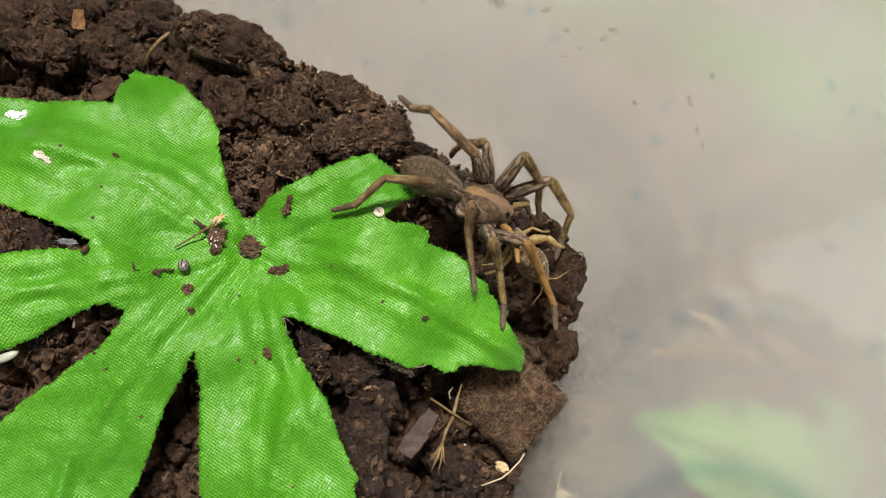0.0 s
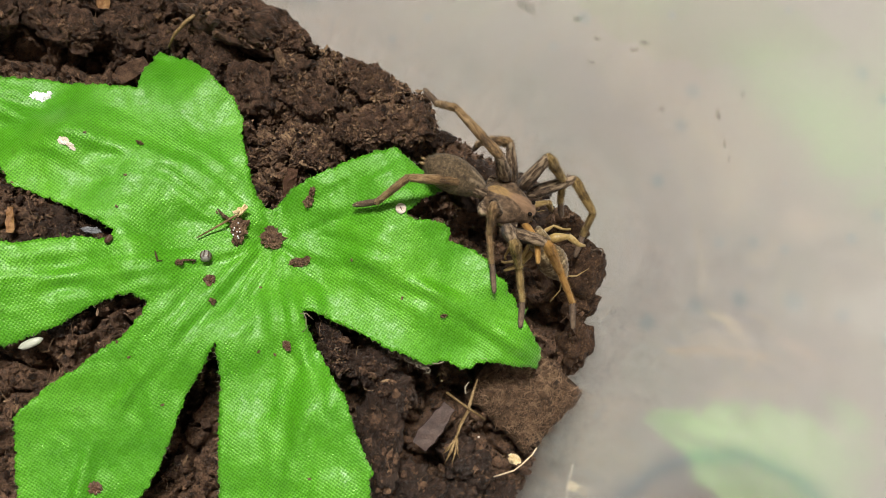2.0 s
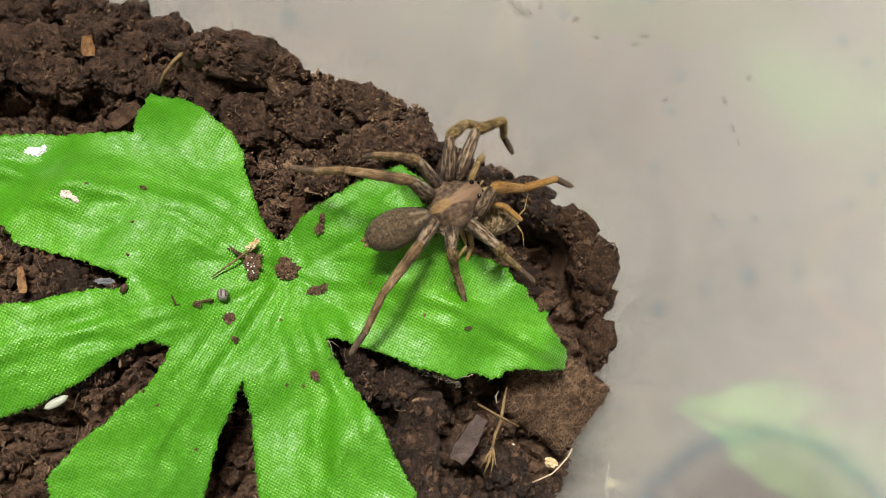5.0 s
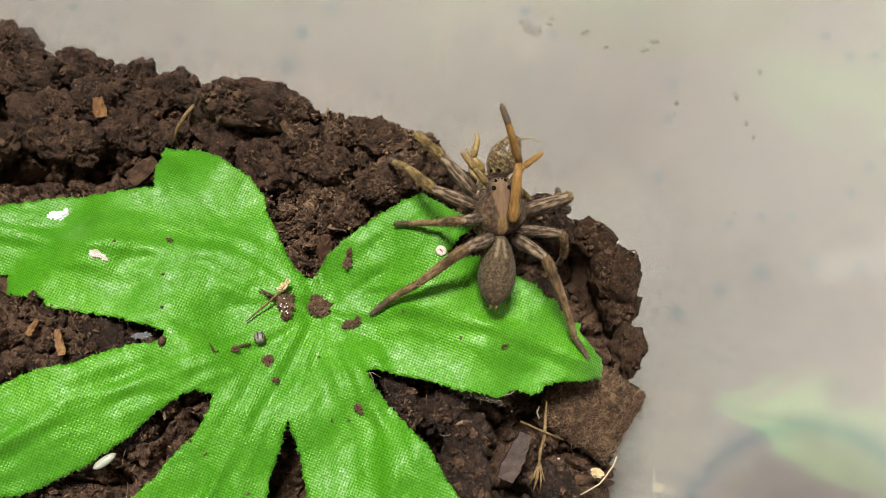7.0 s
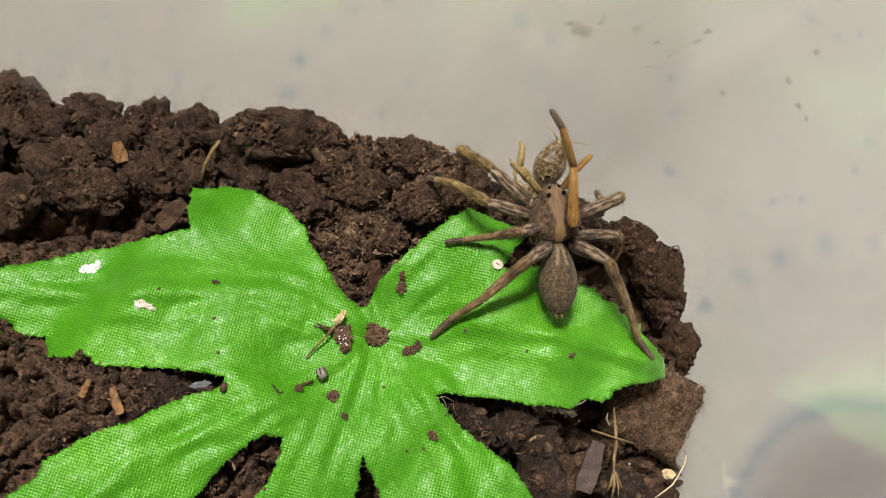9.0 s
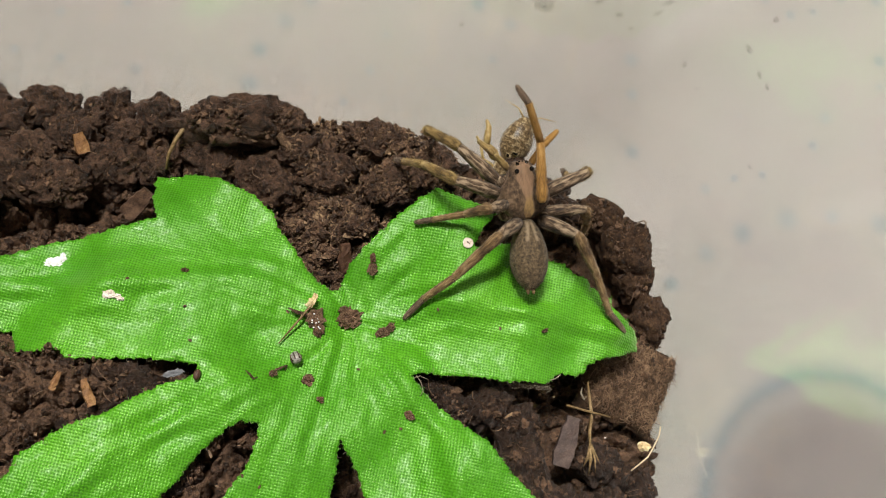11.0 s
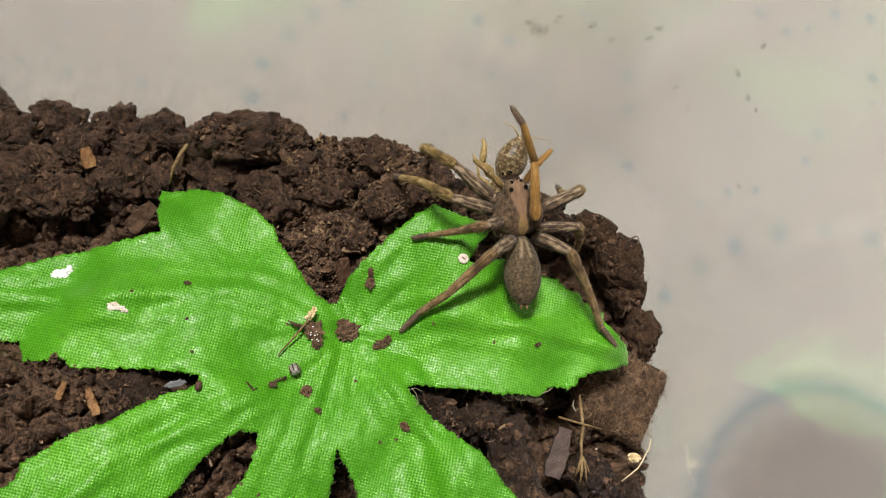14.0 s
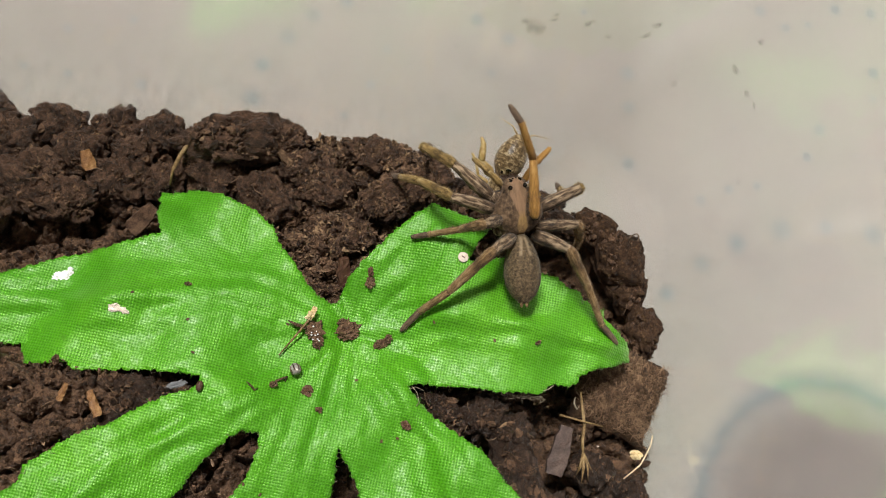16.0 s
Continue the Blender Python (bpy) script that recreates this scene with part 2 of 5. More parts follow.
def ring_shade_material():
    """A soft blue-grey printed ring; the dusky mauve inside is a shadow put into the colour."""
    m = Tree("ring_print_mauve_shade", 0.7, 0.3)
    c = m.node("ShaderNodeTexCoord")
    v = m.t.nodes.new("ShaderNodeVectorMath")
    v.operation = "LENGTH"
    m.put(c.outputs["Object"], v.inputs[0])
    worn = m.noise(c.outputs["Object"], 160, 4)
    r = m.math("ADD", m.math("DIVIDE", v.outputs["Value"], 0.038), m.math("MULTIPLY", m.math("SUBTRACT", worn, 0.5), 0.12))
    ink = m.ramp(r, [(0.60, (0.24, 0.19, 0.18)), (0.70, (0.32, 0.30, 0.30)), (0.78, (0.28, 0.36, 0.40)), (0.86, (0.42, 0.45, 0.43))])
    amount = m.ramp(r, [(0.45, (0.80, 0.80, 0.80)), (0.69, (0.52, 0.52, 0.52)), (0.77, (0.85, 0.85, 0.85)), (0.88, (0, 0, 0))])
    m.colour(m.mix(amount, cloth_colour(m), ink))
    return m.mat


RING_SHADE_INK = ring_shade_material()


def plain(name, colour, rough=0.6, grain=40, spec=0.4):
    m = Tree(name, rough, spec)
    n = m.noise(m.coords(), grain, 5)
    m.colour(m.ramp(n, [(0.3, tuple(c * 0.9 for c in colour)), (0.7, colour)]))
    m.bump(n, 0.1, 0.001)
    return m.mat


PAINT = plain("white_wall_paint", (0.48, 0.47, 0.455), 0.8, 30)
BOARDS = plain("wooden_floor", (0.30, 0.19, 0.11), 0.5, 12)
WOOD = plain("table_wood", (0.35, 0.22, 0.12), 0.5, 14)
STEEL = plain("white_lamp_metal", (0.8, 0.8, 0.8), 0.4, 20)


def glow_material():
    m = Tree("lamp_diffuser")
    m.bsdf.inputs["Emission Color"].default_value = (1, 0.95, 0.87, 1)
    m.bsdf.inputs["Emission Strength"].default_value = 12
    return m.mat


GLOW = glow_material()


def fur(name, dark, mid, light, scale=700, rough=0.65, stripe=None, spots=False, bands=None, lay=0.62, spread=1.0, relief=0.9):
    """Short lying hair: fine streaks on a mottled ground; stripe: a pale band on the midline."""
    m = Tree(name, rough, 0.3)
    streak = m.noise(m.coords((1500, 240, 1500)), 1.0, 6, 0.72)
    mott = m.noise(m.coords(), scale, 4, 0.65)
    f = m.math("ADD", m.math("MULTIPLY", streak, lay), m.math("MULTIPLY", mott, 1 - lay))
    col = m.ramp(f, [(0.49 - 0.09 * spread, dark), (0.49, mid), (0.49 + 0.10 * spread, light)])
    if stripe or spots or bands:
        s = m.node("ShaderNodeSeparateXYZ")
        m.put(m.coords(1000.0), s.inputs[0])
        ax = m.math("ABSOLUTE", s.outputs[0])
    if bands:
        wave = m.math("SINE", m.math("ADD", m.math("MULTIPLY", s.outputs[1], 2 * math.pi / bands[0]), m.math("MULTIPLY", mott, 5.0)))
        col = m.mix(m.math("MULTIPLY", m.ramp(wave, [(0.45, (0, 0, 0)), (0.95, (1, 1, 1))]), bands[1]), col, dark)
    if stripe:
        # vase-shaped: broad before, pinched behind the middle
        y01 = m.math("MULTIPLY", s.outputs[1], 1 / 9)
        half = m.ramp(y01, [(p, (w, w, w)) for p, w in ((0.02, 0.38), (0.11, 0.80), (0.22, 0.72), (0.33, 0.45), (0.47, 0.72), (0.68, 1.28), (0.93, 1.0))])
        edge = m.math("ADD", m.math("SUBTRACT", ax, half), m.math("MULTIPLY", m.math("SUBTRACT", mott, 0.5), 0.7))
        band = m.ramp(m.math("ADD", edge, 0.5), [(0.42, (1, 1, 1)), (0.62, (0, 0, 0))])
        tone = m.mix(m.ramp(y01, [(0.28, (0, 0, 0)), (0.42, (1, 1, 1))]), (0.36, 0.225, 0.085), stripe)
        tone = m.mix(m.ramp(streak, [(0.40, (0.5, 0.5, 0.5)), (0.56, (0, 0, 0))]), tone, mid)
        up = m.ramp(s.outputs[2], [(0.0, (0, 0, 0)), (0.9, (1, 1, 1))])
        col = m.mix(m.math("MULTIPLY", band, m.math("MULTIPLY", up, 0.9)), col, tone)
    if spots:
        row = m.math("PINGPONG", m.math("ADD", s.outputs[1], 0.35), 1.0)
        d = m.math("ADD", m.math("POWER", m.math("SUBTRACT", ax, 0.85), 2.0), m.math("POWER", m.math("SUBTRACT", row, 0.38), 2.0))
        d = m.math("ADD", d, m.math("MULTIPLY", m.math("SUBTRACT", mott, 0.5), 0.25))
        up = m.ramp(s.outputs[2], [(0.0, (0, 0, 0)), (1.0, (1, 1, 1))])
        streak_at = m.math("ABSOLUTE", m.math("SUBTRACT", ax, m.math("MULTIPLY_ADD", s.outputs[1], -0.16, 0.18)))
        front = m.ramp(m.math("MULTIPLY", s.outputs[1], -0.1), [(0.05, (0, 0, 0)), (0.10, (1, 1, 1)), (0.34, (1, 1, 1)), (0.42, (0, 0, 0))])
        pale = m.math("MULTIPLY", m.ramp(streak_at, [(0.10, (1, 1, 1)), (0.38, (0, 0, 0))]), m.math("MULTIPLY", front, m.math("MULTIPLY", up, 0.75)))
        col = m.mix(pale, col, (0.36, 0.27, 0.17))
        col = m.mix(m.math("MULTIPLY", m.ramp(d, [(0.03, (1, 1, 1)), (0.10, (0, 0, 0))]), m.math("MULTIPLY", up, 0.42)), col, (0.022, 0.014, 0.009))
    m.colour(col)
    m.bump(f, relief, 0.0003)
    m.bsdf.inputs["Sheen Weight"].default_value = 0.1
    return m.mat


CARAPACE = fur("carapace_hair", (0.022, 0.013, 0.007), (0.096, 0.058, 0.031), (0.230, 0.152, 0.090), 1100, 0.65, (0.300, 0.182, 0.105), lay=0.45, spread=1.3)
ABDOMEN = fur("abdomen_hair", (0.036, 0.024, 0.012), (0.102, 0.069, 0.035), (0.200, 0.142, 0.078), 2600, 0.7, None, True, lay=0.25, spread=1.4)
FEMUR = fur("femur_hair", (0.012, 0.0075, 0.0045), (0.098, 0.060, 0.033), (0.42, 0.31, 0.20), 900, bands=(3.3, 0.22), lay=0.85, spread=1.0)
TIBIA = fur("tibia_hair", (0.048, 0.029, 0.011), (0.222, 0.142, 0.046), (0.44, 0.318, 0.130), 700, bands=(3.6, 0.25), lay=0.75, spread=1.2)
BROWN_TIBIA = fur("brown_tibia_hair", (0.042, 0.024, 0.012), (0.190, 0.112, 0.047), (0.385, 0.260, 0.130), 700, bands=(3.6, 0.28), lay=0.75, spread=1.2)
AMBER = fur("amber_leg_hair", (0.131, 0.061, 0.014), (0.322, 0.165, 0.037), (0.452, 0.261, 0.078), 500, lay=0.75, spread=1.3)
TARSUS = fur("tarsus_hair", (0.035, 0.023, 0.015), (0.100, 0.064, 0.040), (0.200, 0.137, 0.089), 700, lay=0.75, spread=1.3)
EYE = plain("black_eye", (0.006, 0.005, 0.004), 0.08, 500, 0.6)
JAW = plain("dark_jaw", (0.035, 0.018, 0.012), 0.3, 500, 0.5)
CRICKET = fur("cricket_shell", (0.040, 0.024, 0.010), (0.17, 0.112, 0.052), (0.60, 0.48, 0.29), 1500, 0.28, bands=(0.95, 0.45), lay=0.45, spread=1.35, relief=0.3)
CRICKET_LEG = speckled("cricket_leg", (0.17, 0.105, 0.035), (0.37, 0.25, 0.085), (0.54, 0.42, 0.20), 700, 0.45, 0.45, 0.2, 0.0001)
MEMBRANE = plain("cloudy_membrane", (0.11, 0.115, 0.125), 0.5, 600, 0.6)
LINT = plain("grey_lint", (0.30, 0.25, 0.18), 0.7, 900)
LARVA = plain("waxy_larva", (0.55, 0.57, 0.46), 0.3, 300, 0.5)


# ---- builders ----
def mesh_of(name, verts, faces, material, smooth=True):
    """A mesh from millimetres."""
    me = bpy.data.meshes.new(name)
    me.from_pydata((np.asarray(verts, float) * MM).tolist(), [], [tuple(f) for f in faces])
    if smooth:
        me.polygons.foreach_set("use_smooth", [True] * len(me.polygons))
    me.materials.append(material)
    me.update()
    return me


def part(name, shape, material, parent=None, label="", at=None, smooth=True):
    """One mesh object; under a thing, under a part, or on its own. at: its pose in its parent."""
    ob = new(name, mesh_of(name, shape[0], shape[1], material, smooth))
    if parent:
        ob.parent = parent
    if at is not None:
        ob.matrix_basis = at
    return tagged(ob, label)


def place(x, y, z, rx=0, ry=0, rz=0):
    return pose(x * MM, y * MM, z * MM, rx, ry, rz)


def merged(shapes):
    vs, fs, n = [], [], 0
    for v, f in shapes:
        vs.append(np.asarray(v, float))
        fs += [tuple(i + n for i in q) for q in f]
        n += len(v)
    return np.concatenate(vs), fs


def loft(rings, closed=True):
    """A skin over rings of equal count; the ends are capped."""
    n = len(rings[0])
    v = [p for r in rings for p in r]
    f = []
    for i in range(len(rings) - 1):
        for j in range(n):
            a, b = i * n + j, i * n + (j + 1) % n
            f.append((a, b, b + n, a + n))
    if closed:
        f.append(tuple(range(n - 1, -1, -1)))
        f.append(tuple(range(len(v) - n, len(v))))
    return np.array(v, float), f


def tube(points, radii, sides=6):
    """A round rod along points; radii per point."""
    pts = [Vector(p) for p in points]
    rings = []
    for i, p in enumerate(pts):
        d = (pts[min(i + 1, len(pts) - 1)] - pts[max(i - 1, 0)]).normalized()
        x = d.orthogonal().normalized() if i == 0 else (x - d * x.dot(d)).normalized()
        y = d.cross(x)
        r = radii[i] if isinstance(radii, (list, tuple)) else radii
        rings.append([p + (x * math.cos(a) + y * math.sin(a)) * r for a in np.linspace(0, 2 * math.pi, sides, endpoint=False)])
    return loft(rings)


def box(x0, x1, y0, y1, z0, z1):
    v = [(x, y, z) for z in (z0, z1) for y in (y0, y1) for x in (x0, x1)]
    return np.array(v, float), [(0, 2, 3, 1), (4, 5, 7, 6), (0, 1, 5, 4), (2, 6, 7, 3), (0, 4, 6, 2), (1, 3, 7, 5)]


def ball(sub=2):
    bm = bmesh.new()
    bmesh.ops.create_icosphere(bm, subdivisions=sub, radius=1)
    v = np.array([p.co[:] for p in bm.verts])
    f = [tuple(p.index for p in q.verts) for q in bm.faces]
    bm.free()
    return v, f


BALLS = {k: ball(k) for k in (1, 2, 3, 4, 5)}


def lump(rng, size, sub=2, rough=0.35, seed=0.0, freq=1.2):
    """A broken, uneven lump; size: half axes."""
    v, f = BALLS[sub]
    off = Vector((seed * 7.31, seed * 3.7, seed * 1.9))
    k = np.array([1 + rough * (noise.fractal(Vector(p) * freq + off, 0.9, 2.1, 4) + 0.35 * (0.5 - noise.voronoi(Vector(p) * freq * 2 + off)[0][0])) for p in v])
    return v * k[:, None] * np.array(size), f


def turned(shape, m, at=(0, 0, 0)):
    return np.asarray(shape[0]) @ np.array(m.to_3x3()).T + np.array(at), shape[1]


def spun(rng):
    return Euler((rng.uniform(0, 6.3), rng.uniform(0, 6.3), rng.uniform(0, 6.3))).to_matrix()


# ---- the room, closed round the table ----
def shell(name, b, material):
    tagged(part(name, box(*b), material, None, "", None, False), kind="structure")


shell("floor", (-2000, 2000, -2000, 2000, -790, -750), BOARDS)
shell("ceiling", (-2000, 2000, -2000, 2000, 1720, 1760), PAINT)
shell("wall_north", (-2040, 2040, 2000, 2040, -750, 1720), PAINT)
shell("wall_south", (-2040, 2040, -2040, -2000, -750, 1720), PAINT)
shell("wall_east", (2000, 2040, -2000, 2000, -750, 1720), PAINT)
shell("wall_west", (-2040, -2000, -2000, 2000, -750, 1720), PAINT)


def ceiling_lamp():
    lamp = tagged(new("ceiling_lamp"), "white rectangular ceiling lamp, lit, on the ceiling", "lamp")
    lamp.matrix_basis = place(-440, 580, 1720)
    v, f = box(-330, 330, -180, 180, -30, 0)
    part("housing", (v, f), STEEL, lamp, smooth=False)
    part("diffuser", box(-300, 300, -150, 150, -36, -31), GLOW, lamp, "glowing frosted diffuser", smooth=False)


ceiling_lamp()


def table():
    t = tagged(new("table"), "plain wooden table under a printed cloth", "table")
    part("tabletop", box(-600, 600, -450, 450, -32, -2), WOOD, t, smooth=False)
    for x in (-540, 540):
        for y in (-390, 390):
            part("leg", box(x - 30, x + 30, y - 30, y + 30, -750, -32), WOOD, t, smooth=False)


table()


# ---- the printed cloth ----
def tablecloth():
    n = 60
    xs, ys = np.linspace(-640, 640, n), np.linspace(-490, 490, n)
    v, f = [], []
    for y in ys:
        for x in xs:
            over = max(abs(x) - 602, 0) + max(abs(y) - 452, 0)
            v.append((min(max(x, -604), 604), min(max(y, -454), 454), -0.6 if over == 0 else -0.6 - over * 4))
    for i in range(n - 1):
        for j in range(n - 1):
            a = i * n + j
            f.append((a, a + 1, a + n + 1, a + n))
    cloth = tagged(part("tablecloth", (v, f), CLOTH), "cream printed tablecloth with blue dots and pale green leaves", "tablecloth")
    sol = cloth.modifiers.new("thickness", "SOLIDIFY")
    sol.thickness, sol.offset = 0.0008, -1
    rng = random.Random(5)
    disc = [(0, 0, 0)] + [(3.5 * math.cos(a), 3.5 * math.sin(a), 0) for a in np.linspace(0, 2 * math.pi, 24, endpoint=False)]
    me = mesh_of("dot", disc, [(0, i, i % 24 + 1) for i in range(1, 25)], DOT_INK)
    seen = [(86.4, 33.1, 2.1), (96.9, 37.5, 2.3), (107.7, 39.4, 1.6), (119.3, 39.3, 2.3), (78.2, 27.6, 1.9), (70.5, 20.2, 1.7), (77.6, 41.6, 1.2), (84.2, 45, 1), (90.9, 46.6, 1), (103, 55.1, 1.2),
            (106.1, 62, 1.4), (110.2, 92.2, 1.4), (119.4, 92.8, 1.4), (91.1, 88.5, 1.4), (97.5, 85.4, 1.2), (119.9, 77.9, 1.4), (59.6, 68.1, 1.6), (60.2, 60.3, 1.3), (60.7, 47.5, 1.5)]
    seen += [(32.4, 71.5, 1.4), (25.2, 74.8, 1.4), (-14, 64.2, 1.7), (-18.4, 57.3, 1.6), (-19.6, 50, 1.9), (-9.4, 69.7, 1.5), (-2.8, 73.8, 1.4), (-56.4, 58.7, .9), (-55, 49.5, .9), (-63.2, 49.9, .9),
             (69.3, -1.3, 1), (103.2, 87.1, .9), (29.2, 63.2, 1), (3.7, 56.5, .9), (-.9, 49.1, .9), (-41.2, 49.4, 1.2), (6.5, 64.8, .8), (119.8, 71.6, .9)]
    spots = list(seen)
    for _ in range(5000):
        p = (rng.uniform(-200, 220), rng.uniform(-160, 260), rng.uniform(0.3, 0.9))
        if all((p[0] - q[0]) ** 2 + (p[1] - q[1]) ** 2 > 90 for q in spots):
            spots.append(p)
        if len(spots) > 330:
            break
    for x, y, r in spots:
        if math.hypot(x - 107, y + 26) < 34:
            continue
        d = new("dot", me)
        d.parent = cloth
        d.matrix_basis = place(x, y, -0.57) @ Matrix.Diagonal((r / 2.6, r / 2.6, 1, 1))

    def printed_leaf(x, y, length, width, turn):
        s = np.linspace(0, 1, 24)
        side = [(length * a, width * math.sin(math.pi * a ** 0.8) * (1 + 0.12 * math.sin(40 * a)), 0) for a in s]
        v = side + [(p[0], -p[1], 0) for p in side]
        q = [(i, i + 24, i + 25, i + 1) for i in range(23)]
        part("printed_leaf", (v, q), GREEN_INK, cloth, "pale green printed leaf", place(x, y, -0.585, 0, 0, turn))

    for row in ((30, 118, 50, 14, 20), (26, 76, 62, 11, 15), (-60, 90, 45, 12, 120), (140, 60, 50, 14, 80), (110, 110, 50, 13, 150), (70, -60, 50, 13, -60)):
        printed_leaf(*row)
    ring = [(38 * math.cos(a), 38 * math.sin(a), 0) for a in np.linspace(0, 2 * math.pi, 64, endpoint=False)]
    part("printed_ring_shade", ([(0, 0, 0)] + ring, [(0, i, i % 64 + 1) for i in range(1, 65)]), RING_SHADE_INK, cloth, "blue-grey printed ring with a shadow painted in dusky mauve inside it", place(108, -24.5, -0.58))


tablecloth()


# ---- the plastic box ----
X0, X1, Y0, Y1, CORNER, SOIL_CORNER, TALL = -104.0, 56.2, -96.0, 35.2, 17.0, 28.0, 150.0
BOX_X1, BOX_Y1, DRAFT = 55.2, 35.2, 0.15


def lean(z):
    """How far the drafted walls stand out at a height."""
    return DRAFT * (z - 33)


def round_rect(grow, steps=16):
    """The box's inner outline, grown outwards by so many millimetres."""
    r, pts = CORNER + grow, []
    for cx, cy, a0 in ((BOX_X1 - CORNER, BOX_Y1 - CORNER, 0), (X0 + CORNER, BOX_Y1 - CORNER, 90), (X0 + CORNER, Y0 + CORNER, 180), (BOX_X1 - CORNER, Y0 + CORNER, 270)):
        for k in [-1, *range(steps + 1), steps + 1]:
            a = radians(a0 + 90 * min(max(k, 0), steps) / steps)
            x, y = cx + r * math.cos(a), cy + r * math.sin(a)
            run = 1.5 * (min(k, 0) + max(k - steps, 0))
            pts.append((x - run * math.sin(a), y + run * math.cos(a)))
    return pts


SHRUNK = [(17.2, 32, 3.2, 6.5), (24, 32.5, 5.0, 4.0), (31, 32, 3.5, 1.6), (36, 28.5, 4.0, 2.8), (42, 26.5, 4.5, 1.6), (48, 22.5, 4.0, 1.0), (52.5, 13, 3.2, 2.6), (54, 0, 2.2, 1.0), (-11, 35, 3.0, 1.2)]


def inside(x, y, shrink=0.0):
    """How far a place lies within the soil's outline (minus: outside)."""
    dx = max(abs(x - (X0 + X1) / 2) - (X1 - X0) / 2 + SOIL_CORNER, 0)
    dy = max(abs(y - (Y0 + Y1) / 2) - (Y1 - Y0) / 2 + SOIL_CORNER, 0)
    m = max(abs(x - (X0 + X1) / 2) - (X1 - X0) / 2 + SOIL_CORNER, abs(y - (Y0 + Y1) / 2) - (Y1 - Y0) / 2 + SOIL_CORNER)
    back = sum(d * math.exp(-((x - cx) ** 2 + (y - cy) ** 2) / (r * r)) for cx, cy, r, d in SHRUNK)
    return SOIL_CORNER - (math.hypot(dx, dy) if m > 0 else m) - shrink - back


def plastic_box():
    b = tagged(new("plastic_box"), "milky clear plastic box with scuffed rounded walls, open at the top", "box")
    rings = [[(x, y, z) for x, y in round_rect(g + lean(z))] for g, z in [(-3, 1.2), (0, 4.0), (0, 5.5), (0, 40), (0, 95), (0, TALL - 3), (0, TALL), (1.0, TALL), (1.0, TALL - 3), (1.0, 95), (1.0, 40), (1.0, 3.0), (-2.4, 0.2)]]
    part("box_body", loft(rings), PLASTIC, b).visible_shadow = False
    lip = [[(x, y, z) for x, y in round_rect(g + lean(TALL))] for g, z in [(1.1, TALL), (3.0, TALL), (3.4, TALL - 1), (3.0, TALL - 2), (1.1, TALL - 2)]]
    part("rim", loft(lip, False), PLASTIC, b).visible_shadow = False
    rng = random.Random(3)
    # specks of dirt and water marks that cling to the inside of the walls
    marks = [(30.5, 64.8, 0.7), (33.8, 72.7, 0.9), (34.3, 75.3, 1.1), (47.9, 71.6, 1.0), (51.0, 69.0, 0.8), (52.6, 68.3, 0.6), (25.4, 73.2, 0.9), (9.2, 62.7, 0.7), (25.9, 46.6, 0.4),
             (31.6, 50.8, 0.35), (35.7, 52.5, 0.35), (43.4, 60.0, 0.4), (52.3, 48.6, 0.35), (53.1, 40.4, 0.35), (31.9, 68.4, 0.6), (20.4, 74.0, 0.7), (47.8, 78.8, 0.7), (12.0, 55.4, 0.4),
             (17.9, 70.6, 1.6), (19.3, 70.1, 1.5), (16.7, 71.3, 0.9), (20.5, 72.8, 0.8), (56.6, 56.5, 0.8), (42.6, 62.7, 0.9), (46.4, 59.0, 0.6), (29.0, 71.0, 0.9)]
    marks += [(rng.uniform(-40, 50), rng.uniform(45, 90), rng.uniform(0.12, 0.3)) for _ in range(34)]
    for x, z, r in marks:
        r *= 0.58
        g = lean(z)
        c, rad = BOX_X1 - CORNER, CORNER + g
        y = BOX_Y1 + g if x < c else BOX_Y1 - CORNER + math.sqrt(max(rad ** 2 - (x - c) ** 2, 1))
        turn = 0 if x < c else -math.degrees(math.asin(min((x - c) / rad, 1)))
        sh = lump(rng, (r, 0.03, r * rng.uniform(0.9, 2.2)), 3, 0.75, rng.random() * 9, 1.6)
        s = part("dirt_speck", sh, MARK, b, "", place(x, y - 0.02, z, -8.5, rng.uniform(-50, 50), turn))


plastic_box()


# ---- the cloth leaf ----
LEAF_SAG = [(-43.8, 4.6, 35.5), (-34, -.9, 44), (-6, 1, 41.8), (0, 0, 40), (5, -1.6, 42), (-7.5, -7, 42.5), (-5, -10, 43.5), (9, -8, 47), (46, .6, 40), (15.5, 12, 48.5),
            (9.5, -13.7, 45.5), (0, -18, 47.5), (-29.7, 12, 40), (-31, 20, 34), (-7, -45, 43), (28, -24, 51), (21, -17, 51), (-12, -16, 47.5), (-21, -11, 47.5)]
LEAF_SAG += [(36, 1, 44), (30, 1, 48), (6, 13, 45), (12, 20, 45), (-17, 17, 39.5), (-36, -22, 48), (-58, 0, 37), (22, -45, 47), (30, 11, 47), (40, 5, 45)]
SAG = np.array(LEAF_SAG)


def sag(x, y):
    d2 = (SAG[:, 0] - x) ** 2 + (SAG[:, 1] - y) ** 2 + 24
    w = d2 ** -1.8
    return float((w * SAG[:, 2]).sum() / w.sum())


